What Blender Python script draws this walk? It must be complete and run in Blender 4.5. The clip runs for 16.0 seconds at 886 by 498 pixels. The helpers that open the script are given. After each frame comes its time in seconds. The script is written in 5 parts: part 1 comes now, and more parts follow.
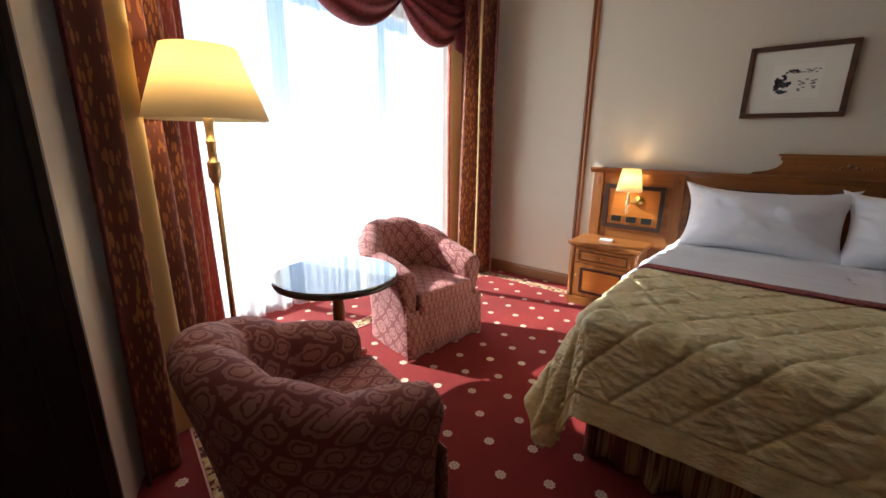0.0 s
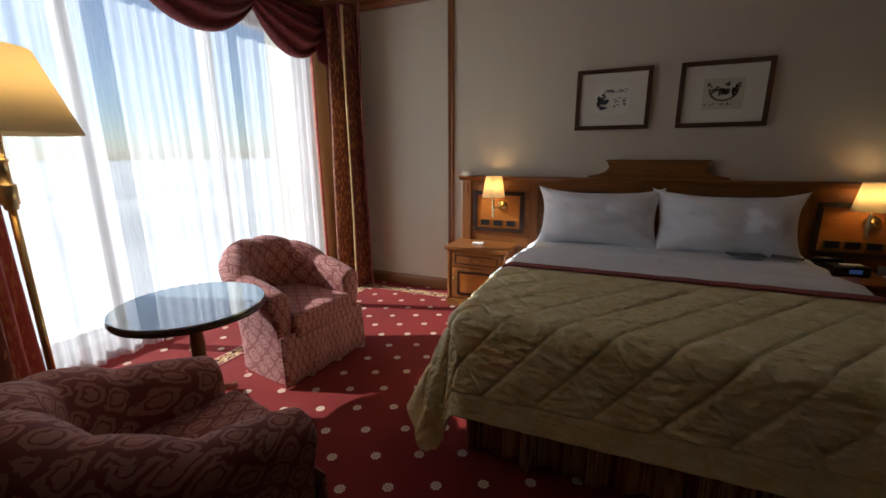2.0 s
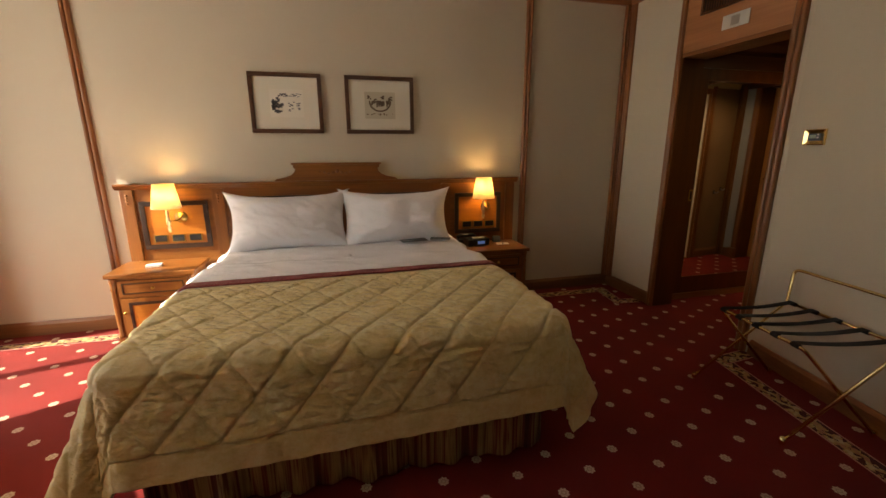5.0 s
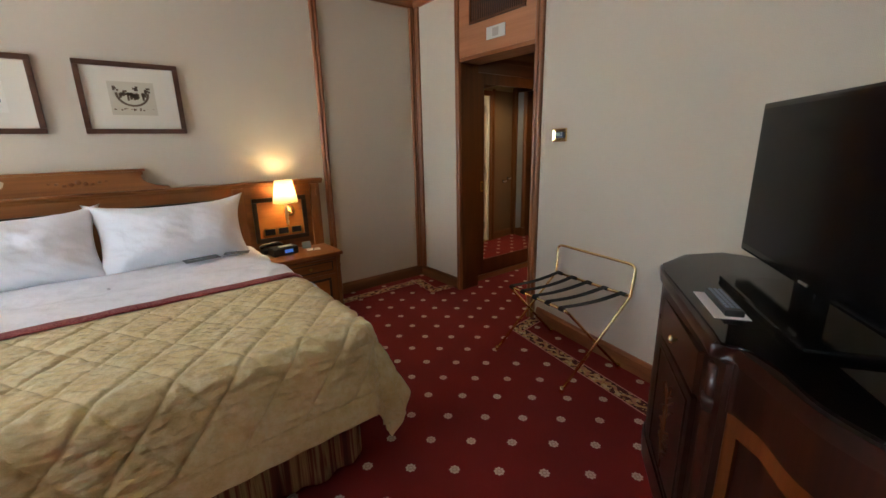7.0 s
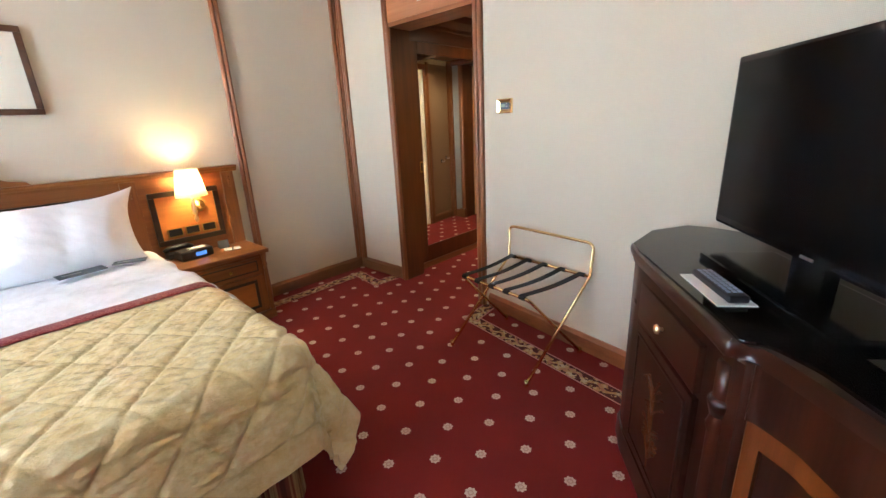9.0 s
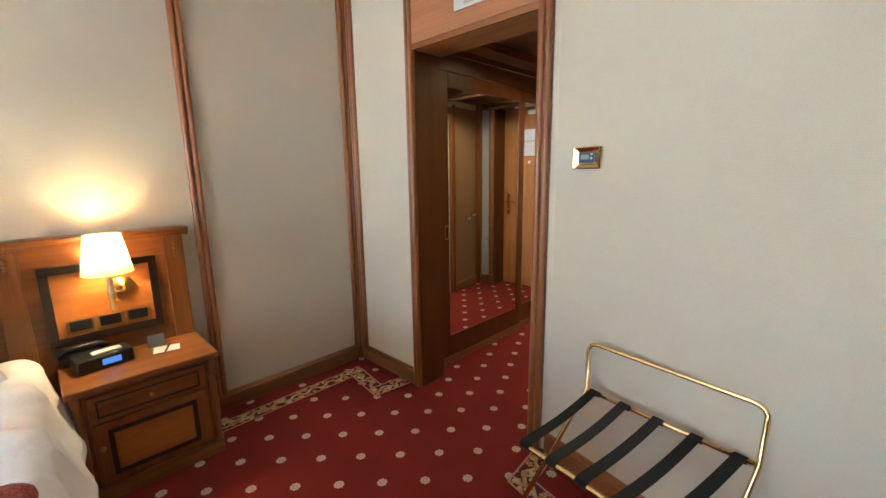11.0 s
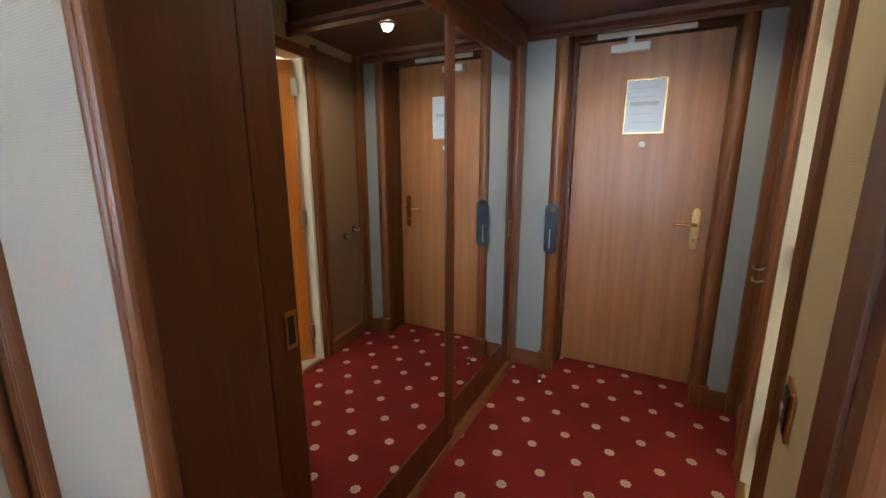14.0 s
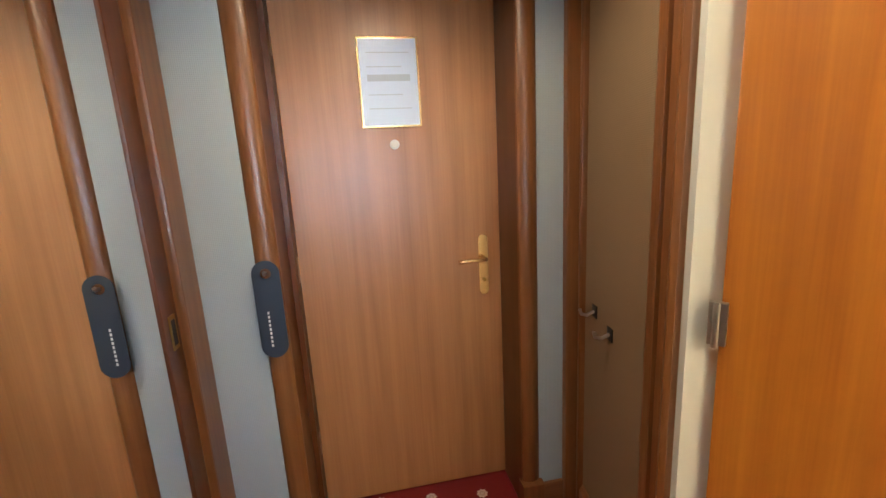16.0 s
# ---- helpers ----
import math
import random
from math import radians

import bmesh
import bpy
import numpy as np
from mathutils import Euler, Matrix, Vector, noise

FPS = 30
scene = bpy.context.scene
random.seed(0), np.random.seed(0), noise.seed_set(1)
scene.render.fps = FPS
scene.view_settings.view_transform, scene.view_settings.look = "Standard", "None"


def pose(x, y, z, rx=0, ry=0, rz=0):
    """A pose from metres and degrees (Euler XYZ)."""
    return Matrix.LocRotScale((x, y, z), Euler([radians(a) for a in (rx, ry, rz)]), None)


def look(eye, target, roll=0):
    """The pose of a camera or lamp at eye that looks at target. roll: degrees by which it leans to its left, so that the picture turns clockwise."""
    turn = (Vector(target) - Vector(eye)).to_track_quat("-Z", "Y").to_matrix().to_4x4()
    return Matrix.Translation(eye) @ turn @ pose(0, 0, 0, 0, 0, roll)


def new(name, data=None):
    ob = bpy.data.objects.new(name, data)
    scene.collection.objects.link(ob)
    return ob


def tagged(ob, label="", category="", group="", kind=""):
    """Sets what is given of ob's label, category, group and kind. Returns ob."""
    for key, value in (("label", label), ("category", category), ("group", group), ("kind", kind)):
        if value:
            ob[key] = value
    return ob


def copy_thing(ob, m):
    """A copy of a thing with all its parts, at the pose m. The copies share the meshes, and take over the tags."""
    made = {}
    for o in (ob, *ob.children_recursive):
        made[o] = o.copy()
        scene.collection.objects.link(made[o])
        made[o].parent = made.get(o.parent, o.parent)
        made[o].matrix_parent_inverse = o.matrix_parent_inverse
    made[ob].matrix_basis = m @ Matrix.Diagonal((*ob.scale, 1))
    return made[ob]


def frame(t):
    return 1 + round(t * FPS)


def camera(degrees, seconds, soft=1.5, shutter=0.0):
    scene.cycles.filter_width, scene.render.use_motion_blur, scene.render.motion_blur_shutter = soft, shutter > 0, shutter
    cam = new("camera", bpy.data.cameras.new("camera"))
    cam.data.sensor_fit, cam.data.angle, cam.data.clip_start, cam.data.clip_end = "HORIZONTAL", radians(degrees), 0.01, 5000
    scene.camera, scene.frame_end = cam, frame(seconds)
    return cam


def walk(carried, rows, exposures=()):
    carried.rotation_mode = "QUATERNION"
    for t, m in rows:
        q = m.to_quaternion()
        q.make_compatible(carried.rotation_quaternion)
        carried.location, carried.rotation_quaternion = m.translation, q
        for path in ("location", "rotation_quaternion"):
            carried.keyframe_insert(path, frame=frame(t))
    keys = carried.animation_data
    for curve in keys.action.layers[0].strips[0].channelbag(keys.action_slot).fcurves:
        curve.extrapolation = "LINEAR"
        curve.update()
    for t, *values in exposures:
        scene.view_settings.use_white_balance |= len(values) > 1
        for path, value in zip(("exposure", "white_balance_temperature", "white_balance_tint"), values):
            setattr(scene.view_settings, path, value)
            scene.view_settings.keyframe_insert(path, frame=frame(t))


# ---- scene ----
cam = camera(94.8, 16.0)
PATH = [
    (0, (-3.001, -3.661, 1.338), (-4.235, -2.172, 0.827), 0.7),
    (0.5, (-2.985, -3.637, 1.335), (-4.113, -2.063, 0.834), 0.5),
    (1, (-2.972, -3.635, 1.337), (-4.005, -1.991, 0.86), 0.3),
    (1.5, (-2.95, -3.626, 1.338), (-3.88, -1.92, 0.864), -0.2),
    (2, (-2.92, -3.621, 1.34), (-3.705, -1.839, 0.883), -0.3),
    (2.5, (-2.871, -3.613, 1.346), (-3.482, -1.762, 0.897), -0.6),
    (3, (-2.823, -3.606, 1.357), (-3.23, -1.701, 0.905), -0.9),
    (3.5, (-2.771, -3.597, 1.362), (-2.975, -1.661, 0.902), -0.9),
    (4, (-2.714, -3.599, 1.382), (-2.683, -1.658, 0.902), -0.5),
    (4.2, (-2.724, -3.604, 1.373), (-2.602, -1.664, 0.901), -0.4),
    (6.3, (-2.594, -3.574, 1.409), (-1.616, -1.902, 0.911), -0.6),
    (6.5, (-2.571, -3.574, 1.408), (-1.529, -1.941, 0.911), -0.9),
    (7, (-2.51, -3.574, 1.412), (-1.314, -2.052, 0.909), -1.2),
    (7.5, (-2.442, -3.575, 1.418), (-1.093, -2.188, 0.912), -0.9),
    (8, (-2.37, -3.571, 1.408), (-0.966, -2.25, 0.876), -1.7),
    (8.5, (-2.354, -3.503, 1.375), (-1.016, -2.153, 0.751), -1.3),
    (9, (-2.338, -3.329, 1.37), (-0.944, -2.022, 0.776), -2.8),
    (9.5, (-2.277, -3.15, 1.377), (-0.802, -1.911, 0.837), -3.7),
    (10, (-2.063, -2.987, 1.393), (-0.636, -1.631, 1.039), -2.0),
    (10.2, (-1.984, -2.909, 1.418), (-0.582, -1.524, 1.073), -1.2),
    (12.5, (-1.071, -1.838, 1.373), (0.366, -0.525, 0.914), -0.8),
    (13, (-0.868, -1.645, 1.406), (0.786, -0.594, 1.008), -3.1),
    (13.5, (-0.598, -1.503, 1.391), (1.095, -0.492, 1.051), -1.6),
    (14, (-0.332, -1.389, 1.403), (1.396, -0.476, 0.977), -0.1),
    (14.5, (-0.075, -1.227, 1.398), (1.829, -0.747, 1.020), -3.9),
    (15, (0.237, -1.175, 1.393), (2.185, -0.860, 1.072), -2.3),
    (15.5, (0.566, -1.137, 1.414), (2.513, -0.967, 0.990), -0.6),
    (16, (0.892, -1.136, 1.396), (2.821, -1.491, 1.009), -3.1),
]
walk(cam, [(t, look(eye, target, roll)) for t, eye, target, roll in PATH],
     [(0.0, 1.85, 5750, 6), (0.5, 1.9, 5800, 6), (1.5, 1.2, 5800, 6), (2.5, 0.6, 5800, 9), (3.0, 0.5, 6300, 11), (3.5, 0.8, 6900, 12), (4.2, 1.6, 8300, 12), (6.3, 2.9, 5700, 1), (7.0, 3.3, 5450, 2), (8.0, 3.9, 5300, 3), (8.5, 4.25, 5200, 2), (9.0, 4.45, 5100, 1), (9.5, 4.4, 5000, 0), (10.0, 4.0, 5100, -3),
      (12.5, 4.5, 5300, -3), (13.0, 4.2, 5400, -2), (13.5, 3.85, 5100, 0), (14.0, 3.75, 4600, 0), (14.5, 3.6, 5000, 2), (15.0, 4.0, 4800, 2), (16.0, 4.2, 4800, 2)])

# ---- world and lights ----
world = bpy.data.worlds.new("sky")
scene.world = world
world.use_nodes = True
_wn = world.node_tree.nodes
_sky = _wn.new("ShaderNodeTexSky")
_sky.sky_type = "NISHITA"
_sky.sun_disc = False
SUN_ELEV, SUN_AZ = 33.0, 17.0   # degrees; azimuth of the light's travel, from +x towards +y
_sky.dust_density, _sky.ozone_density = 0.3, 3.0
_sky.sun_elevation = radians(SUN_ELEV)
_sky.sun_rotation = radians(-90 - SUN_AZ)
world.node_tree.links.new(_sky.outputs[0], _wn["Background"].inputs[0])
_wn["Background"].inputs[1].default_value = 0.05


def lamp(name, kind, m, power, color, **more):
    data = bpy.data.lights.new(name, kind)
    data.energy, data.color = power, color
    for key, value in more.items():
        if key == "angle":
            data.angle = value
        elif key == "radius":
            data.shadow_soft_size = value
        elif key == "spot":
            data.spot_size, data.spot_blend = value, 0.6
        elif key == "size":
            data.shape, data.size, data.size_y = "RECTANGLE", value[0], value[1]
    ob = new(name, data)
    ob.matrix_world = m
    return ob


_d = Vector((math.cos(radians(SUN_AZ)) * math.cos(radians(SUN_ELEV)), math.sin(radians(SUN_AZ)) * math.cos(radians(SUN_ELEV)), -math.sin(radians(SUN_ELEV))))
lamp("sun", "SUN", look((-12, -2, 8), Vector((-12, -2, 8)) + _d), 5.0, (1.0, 0.94, 0.85), angle=radians(0.55))


# ---- materials ----
def material(name, color, rough=0.5, metal=0.0, coat=0.0):
    m = bpy.data.materials.new(name)
    m.use_nodes = True
    b = m.node_tree.nodes["Principled BSDF"]
    b.inputs["Base Color"].default_value = (*color, 1)
    b.inputs["Roughness"].default_value = rough
    b.inputs["Metallic"].default_value = metal
    b.inputs["Coat Weight"].default_value = coat
    return m


def node(m, kind, **sets):
    n = m.node_tree.nodes.new(kind)
    for key, value in sets.items():
        n.inputs[key.replace("_", " ")].default_value = value
    return n


def link(m, a, b):
    m.node_tree.links.new(a, b)


def coords(m, scale=(1, 1, 1), turn=(0, 0, 0), world_space=False):
    mp = m.node_tree.nodes.new("ShaderNodeMapping")
    mp.inputs["Scale"].default_value = scale
    mp.inputs["Rotation"].default_value = turn
    if world_space:
        link(m, m.node_tree.nodes.new("ShaderNodeNewGeometry").outputs["Position"], mp.inputs[0])
    else:
        link(m, m.node_tree.nodes.new("ShaderNodeTexCoord").outputs["Object"], mp.inputs[0])
    return mp.outputs[0]


def ramp(m, fac, stops):
    r = m.node_tree.nodes.new("ShaderNodeValToRGB")
    while len(r.color_ramp.elements) < len(stops):
        r.color_ramp.elements.new(0.5)
    for e, (p, c) in zip(r.color_ramp.elements, stops):
        e.position, e.color = p, (*c, 1)
    link(m, fac, r.inputs[0])
    return r.outputs[0]


def bump(m, fac, strength, distance=0.002):
    b = m.node_tree.nodes.new("ShaderNodeBump")
    b.inputs["Strength"].default_value, b.inputs["Distance"].default_value = strength, distance
    link(m, fac, b.inputs["Height"])
    link(m, b.outputs[0], m.node_tree.nodes["Principled BSDF"].inputs["Normal"])


def math_node(m, op, a, b=None, c=None):
    n = m.node_tree.nodes.new("ShaderNodeMath")
    n.operation = op
    for i, v in enumerate((a, b, c)):
        if v is None:
            continue
        if isinstance(v, (int, float)):
            n.inputs[i].default_value = v
        else:
            link(m, v, n.inputs[i])
    return n.outputs[0]


def noise_node(m, vec, scale, detail=4, rough=0.55):
    n = node(m, "ShaderNodeTexNoise", Scale=scale, Detail=detail, Roughness=rough)
    link(m, vec, n.inputs["Vector"])
    return n.outputs["Fac"]


def mix(m, fac, a, b):
    n = m.node_tree.nodes.new("ShaderNodeMix")
    n.data_type = "RGBA"
    for k, v in (("Factor_Float", fac), ("A_Color", a), ("B_Color", b)):
        s = next(i for i in n.inputs if i.identifier == k)
        if isinstance(v, (int, float)):
            s.default_value = v
        elif isinstance(v, tuple):
            s.default_value = (*v, 1)
        else:
            link(m, v, s)
    return next(o for o in n.outputs if o.identifier == "Result_Color")


def base_of(m):
    return m.node_tree.nodes["Principled BSDF"].inputs["Base Color"]


def rough_of(m):
    return m.node_tree.nodes["Principled BSDF"].inputs["Roughness"]


def wood(name, dark, light, rough=0.3, axis="z", coat=0.3, fine=1.0):
    m = material(name, light, rough, 0, coat)
    m.node_tree.nodes["Principled BSDF"].inputs["Coat Roughness"].default_value = 0.29
    s = [9 * fine, 9 * fine, 9 * fine]
    s["xyz".index(axis)] = 0.7
    v = coords(m, s)
    big = noise_node(m, v, 1.6, 3, 0.5)
    s2 = [70 * fine, 70 * fine, 70 * fine]
    s2["xyz".index(axis)] = 1.6
    small = noise_node(m, coords(m, s2), 1.5, 3)
    both = math_node(m, "ADD", math_node(m, "MULTIPLY", big, 0.7), math_node(m, "MULTIPLY", small, 0.3))
    link(m, ramp(m, both, ((0.33, dark), (0.66, light))), base_of(m))
    link(m, math_node(m, "ADD", math_node(m, "MULTIPLY", noise_node(m, coords(m), 5), 0.18), max(rough - 0.08, 0.25)), rough_of(m))
    bump(m, small, 0.12, 0.001)
    return m


M_TRIM = wood("trim_cherry_wood", (0.18, 0.058, 0.016), (0.34, 0.130, 0.042), 0.32)
M_TRIM_H = wood("trim_cherry_wood_level", (0.18, 0.058, 0.016), (0.34, 0.130, 0.042), 0.32, "x")
M_TRIM_Y = wood("trim_cherry_wood_along", (0.18, 0.058, 0.016), (0.34, 0.130, 0.042), 0.32, "y")
M_BASE_X = wood("baseboard_wood", (0.15, 0.06, 0.018), (0.27, 0.115, 0.038), 0.4, "x")
M_BASE_Y = wood("baseboard_wood_along", (0.15, 0.06, 0.018), (0.27, 0.115, 0.038), 0.4, "y")
M_HEAD = wood("headboard_wood", (0.15, 0.048, 0.010), (0.29, 0.108, 0.022), 0.33, "x")
M_HEAD_V = wood("headboard_wood_upright", (0.15, 0.048, 0.010), (0.29, 0.108, 0.022), 0.33, "z")
M_BURL = wood("burl_veneer", (0.28, 0.085, 0.010), (0.48, 0.17, 0.022), 0.22, "x", 0.6, 0.5)
M_EBONY = wood("dark_moulding", (0.012, 0.006, 0.004), (0.035, 0.016, 0.010), 0.3, "x")
M_FRAME = wood("picture_frame_walnut", (0.045, 0.018, 0.009), (0.11, 0.048, 0.022), 0.32, "x")
M_MAHOG = wood("mahogany", (0.009, 0.0025, 0.0012), (0.046, 0.011, 0.0032), 0.22, "z", 0.1)
M_MAHOG_X = wood("mahogany_level", (0.010, 0.003, 0.0015), (0.038, 0.009, 0.003), 0.25, "x", 0.5)
M_MAHOG_L = wood("mahogany_light_band", (0.10, 0.026, 0.003), (0.19, 0.052, 0.006), 0.3, "z", 0.2)
M_HALL = wood("hall_panel_wood", (0.070, 0.020, 0.004), (0.135, 0.042, 0.008), 0.22, "z", 0.15)
M_HALL_D = wood("dark_wardrobe_wood", (0.040, 0.012, 0.003), (0.085, 0.026, 0.006), 0.24, "z", 0.2)
M_HALL_X = wood("hall_panel_wood_level", (0.055, 0.018, 0.008), (0.12, 0.04, 0.016), 0.28, "x", 0.5)
M_HALL_Y = wood("hall_panel_wood_across", (0.055, 0.018, 0.008), (0.12, 0.04, 0.016), 0.28, "y", 0.5)
M_DOOR = wood("entry_door_veneer", (0.34, 0.140, 0.036), (0.47, 0.215, 0.064), 0.34, "z", 0.6, 1.4)
M_DOOR.node_tree.nodes["Principled BSDF"].inputs["Coat Roughness"].default_value = 0.34
M_BATH = wood("bathroom_door_veneer", (0.40, 0.128, 0.004), (0.60, 0.228, 0.008), 0.26, "z", 0.6, 1.0)
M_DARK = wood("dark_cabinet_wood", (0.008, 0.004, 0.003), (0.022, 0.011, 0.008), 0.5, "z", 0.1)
M_CASE = wood("hall_casing_wood", (0.14, 0.050, 0.011), (0.24, 0.094, 0.022), 0.28, "z", 0.3, 1.8)
M_TRANSOM = wood("transom_wood", (0.36, 0.15, 0.06), (0.50, 0.22, 0.10), 0.32, "y")


def wallpaper(name, a, b, turn=0.0):
    m = material(name, a, 0.75)
    v = coords(m, (1, 1, 1), (0, 0, turn), True)
    sep = node(m, "ShaderNodeSeparateXYZ")
    link(m, v, sep.inputs[0])
    across = math_node(m, "ADD", sep.outputs[0], sep.outputs[1])
    w1 = math_node(m, "SINE", math_node(m, "MULTIPLY", math_node(m, "ADD", across, sep.outputs[2]), 560))
    w2 = math_node(m, "SINE", math_node(m, "MULTIPLY", math_node(m, "SUBTRACT", across, sep.outputs[2]), 560))
    weave = math_node(m, "MULTIPLY", w1, w2)
    w = math_node(m, "ADD", math_node(m, "MULTIPLY", weave, 0.5), 0.5)
    blot = noise_node(m, v, 1.3, 3)
    c = mix(m, w, tuple(x * 0.84 for x in a), a)
    link(m, mix(m, math_node(m, "MULTIPLY", blot, 0.35), c, b), base_of(m))
    bump(m, math_node(m, "ADD", weave, noise_node(m, v, 300, 2)), 0.25, 0.0012)
    return m


M_WALL = wallpaper("beige_woven_wallpaper", (0.67, 0.60, 0.47), (0.61, 0.53, 0.39))
M_GREY = wallpaper("pale_grey_fabric_panel", (0.42, 0.46, 0.47), (0.36, 0.40, 0.41))
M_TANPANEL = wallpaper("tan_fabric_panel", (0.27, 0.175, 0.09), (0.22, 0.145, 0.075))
M_CREAM = wallpaper("cream_hall_wallpaper", (0.62, 0.52, 0.30), (0.56, 0.46, 0.26))
M_CEIL = material("white_ceiling_paint", (0.80, 0.80, 0.80), 0.8)
bump(M_CEIL, noise_node(M_CEIL, coords(M_CEIL), 60), 0.1)
M_PLASTER = material("white_plaster", (0.72, 0.70, 0.66), 0.8)
bump(M_PLASTER, noise_node(M_PLASTER, coords(M_PLASTER), 40), 0.12)


def carpet():
    m = material("red_carpet_with_rosettes", (0.27, 0.012, 0.014), 0.95)
    pos = m.node_tree.nodes.new("ShaderNodeNewGeometry").outputs["Position"]
    sep = node(m, "ShaderNodeSeparateXYZ")
    link(m, pos, sep.inputs[0])
    c, s = math.cos(radians(-8.4)), math.sin(radians(-8.4))
    x = math_node(m, "ADD", sep.outputs[0], 0.045)
    y = math_node(m, "ADD", sep.outputs[1], 0.045)
    u = math_node(m, "ADD", math_node(m, "MULTIPLY", x, c / 0.327), math_node(m, "MULTIPLY", y, s / 0.327))
    v = math_node(m, "ADD", math_node(m, "MULTIPLY", x, -s / 0.222), math_node(m, "MULTIPLY", y, c / 0.222))

    def dots(off):
        fu = math_node(m, "MULTIPLY", math_node(m, "SUBTRACT", math_node(m, "FRACT", math_node(m, "ADD", u, off + 0.5)), 0.5), 0.327)
        fv = math_node(m, "MULTIPLY", math_node(m, "SUBTRACT", math_node(m, "FRACT", math_node(m, "ADD", v, off + 0.5)), 0.5), 0.222)
        r = math_node(m, "SQRT", math_node(m, "ADD", math_node(m, "MULTIPLY", fu, fu), math_node(m, "MULTIPLY", fv, fv)))
        ang = math_node(m, "ARCTAN2", fv, fu)
        lobes = math_node(m, "MULTIPLY", math_node(m, "SINE", math_node(m, "MULTIPLY", ang, 8.0)), 0.0022)
        edge = math_node(m, "ADD", lobes, 0.0225)
        inside = math_node(m, "LESS_THAN", r, edge)
        ring = math_node(m, "LESS_THAN", math_node(m, "ABSOLUTE", math_node(m, "SUBTRACT", r, 0.0095)), 0.0022)
        spoke = math_node(m, "GREATER_THAN", math_node(m, "SINE", math_node(m, "MULTIPLY", ang, 4.0)), 0.96)
        cut = math_node(m, "MULTIPLY", math_node(m, "MAXIMUM", ring, spoke), 0.40)
        return math_node(m, "MULTIPLY", inside, math_node(m, "SUBTRACT", 1.0, cut))

    d = math_node(m, "MAXIMUM", dots(0.0), dots(0.5))
    pile = noise_node(m, coords(m, (1, 1, 1), (0, 0, 0), True), 420, 2)
    wear = noise_node(m, coords(m, (1, 1, 1), (0, 0, 0), True), 2.2, 5)
    red = ramp(m, math_node(m, "ADD", math_node(m, "MULTIPLY", pile, 0.55), math_node(m, "MULTIPLY", wear, 0.45)), ((0.3, (0.12, 0.0038, 0.0025)), (0.7, (0.245, 0.010, 0.0055))))
    cream = ramp(m, pile, ((0.25, (0.50, 0.36, 0.24)), (0.75, (0.72, 0.60, 0.46))))
    link(m, mix(m, d, red, cream), base_of(m))
    bump(m, math_node(m, "ADD", pile, math_node(m, "MULTIPLY", d, 0.4)), 0.5, 0.004)
    return m


def border_carpet():
    """Runs along local x, 0.11 wide in local y."""
    m = material("carpet_border_pattern", (0.2, 0.01, 0.012), 0.95)
    tc = coords(m)
    sep = node(m, "ShaderNodeSeparateXYZ")
    link(m, tc, sep.inputs[0])
    yy = math_node(m, "ABSOLUTE", sep.outputs[1])
    line = math_node(m, "LESS_THAN", math_node(m, "ABSOLUTE", math_node(m, "SUBTRACT", yy, 0.049)), 0.0045)
    inner = math_node(m, "LESS_THAN", yy, 0.043)
    vor = node(m, "ShaderNodeTexVoronoi", Scale=22.0, Randomness=0.7)
    link(m, tc, vor.inputs["Vector"])
    wob = noise_node(m, tc, 60, 3)
    wave = math_node(m, "SINE", math_node(m, "MULTIPLY", sep.outputs[0], 52))
    stem = math_node(m, "LESS_THAN", math_node(m, "ABSOLUTE", math_node(m, "SUBTRACT", sep.outputs[1], math_node(m, "MULTIPLY", wave, 0.016))), math_node(m, "ADD", 0.006, math_node(m, "MULTIPLY", wob, 0.012)))
    blob = math_node(m, "LESS_THAN", vor.outputs["Distance"], math_node(m, "MULTIPLY", wob, 0.95))
    fl = math_node(m, "MULTIPLY", math_node(m, "MAXIMUM", stem, blob), inner)
    tone = ramp(m, noise_node(m, tc, 24, 2), ((0.38, (0.42, 0.20, 0.12)), (0.5, (0.46, 0.30, 0.10)), (0.62, (0.56, 0.45, 0.27))))
    ground = mix(m, inner, (0.17, 0.008, 0.010), (0.075, 0.012, 0.009))
    c = mix(m, fl, ground, tone)
    link(m, mix(m, line, c, (0.56, 0.28, 0.22)), base_of(m))
    bump(m, noise_node(m, tc, 420, 2), 0.5, 0.004)
    return m


M_CARPET, M_BORDER = carpet(), border_carpet()


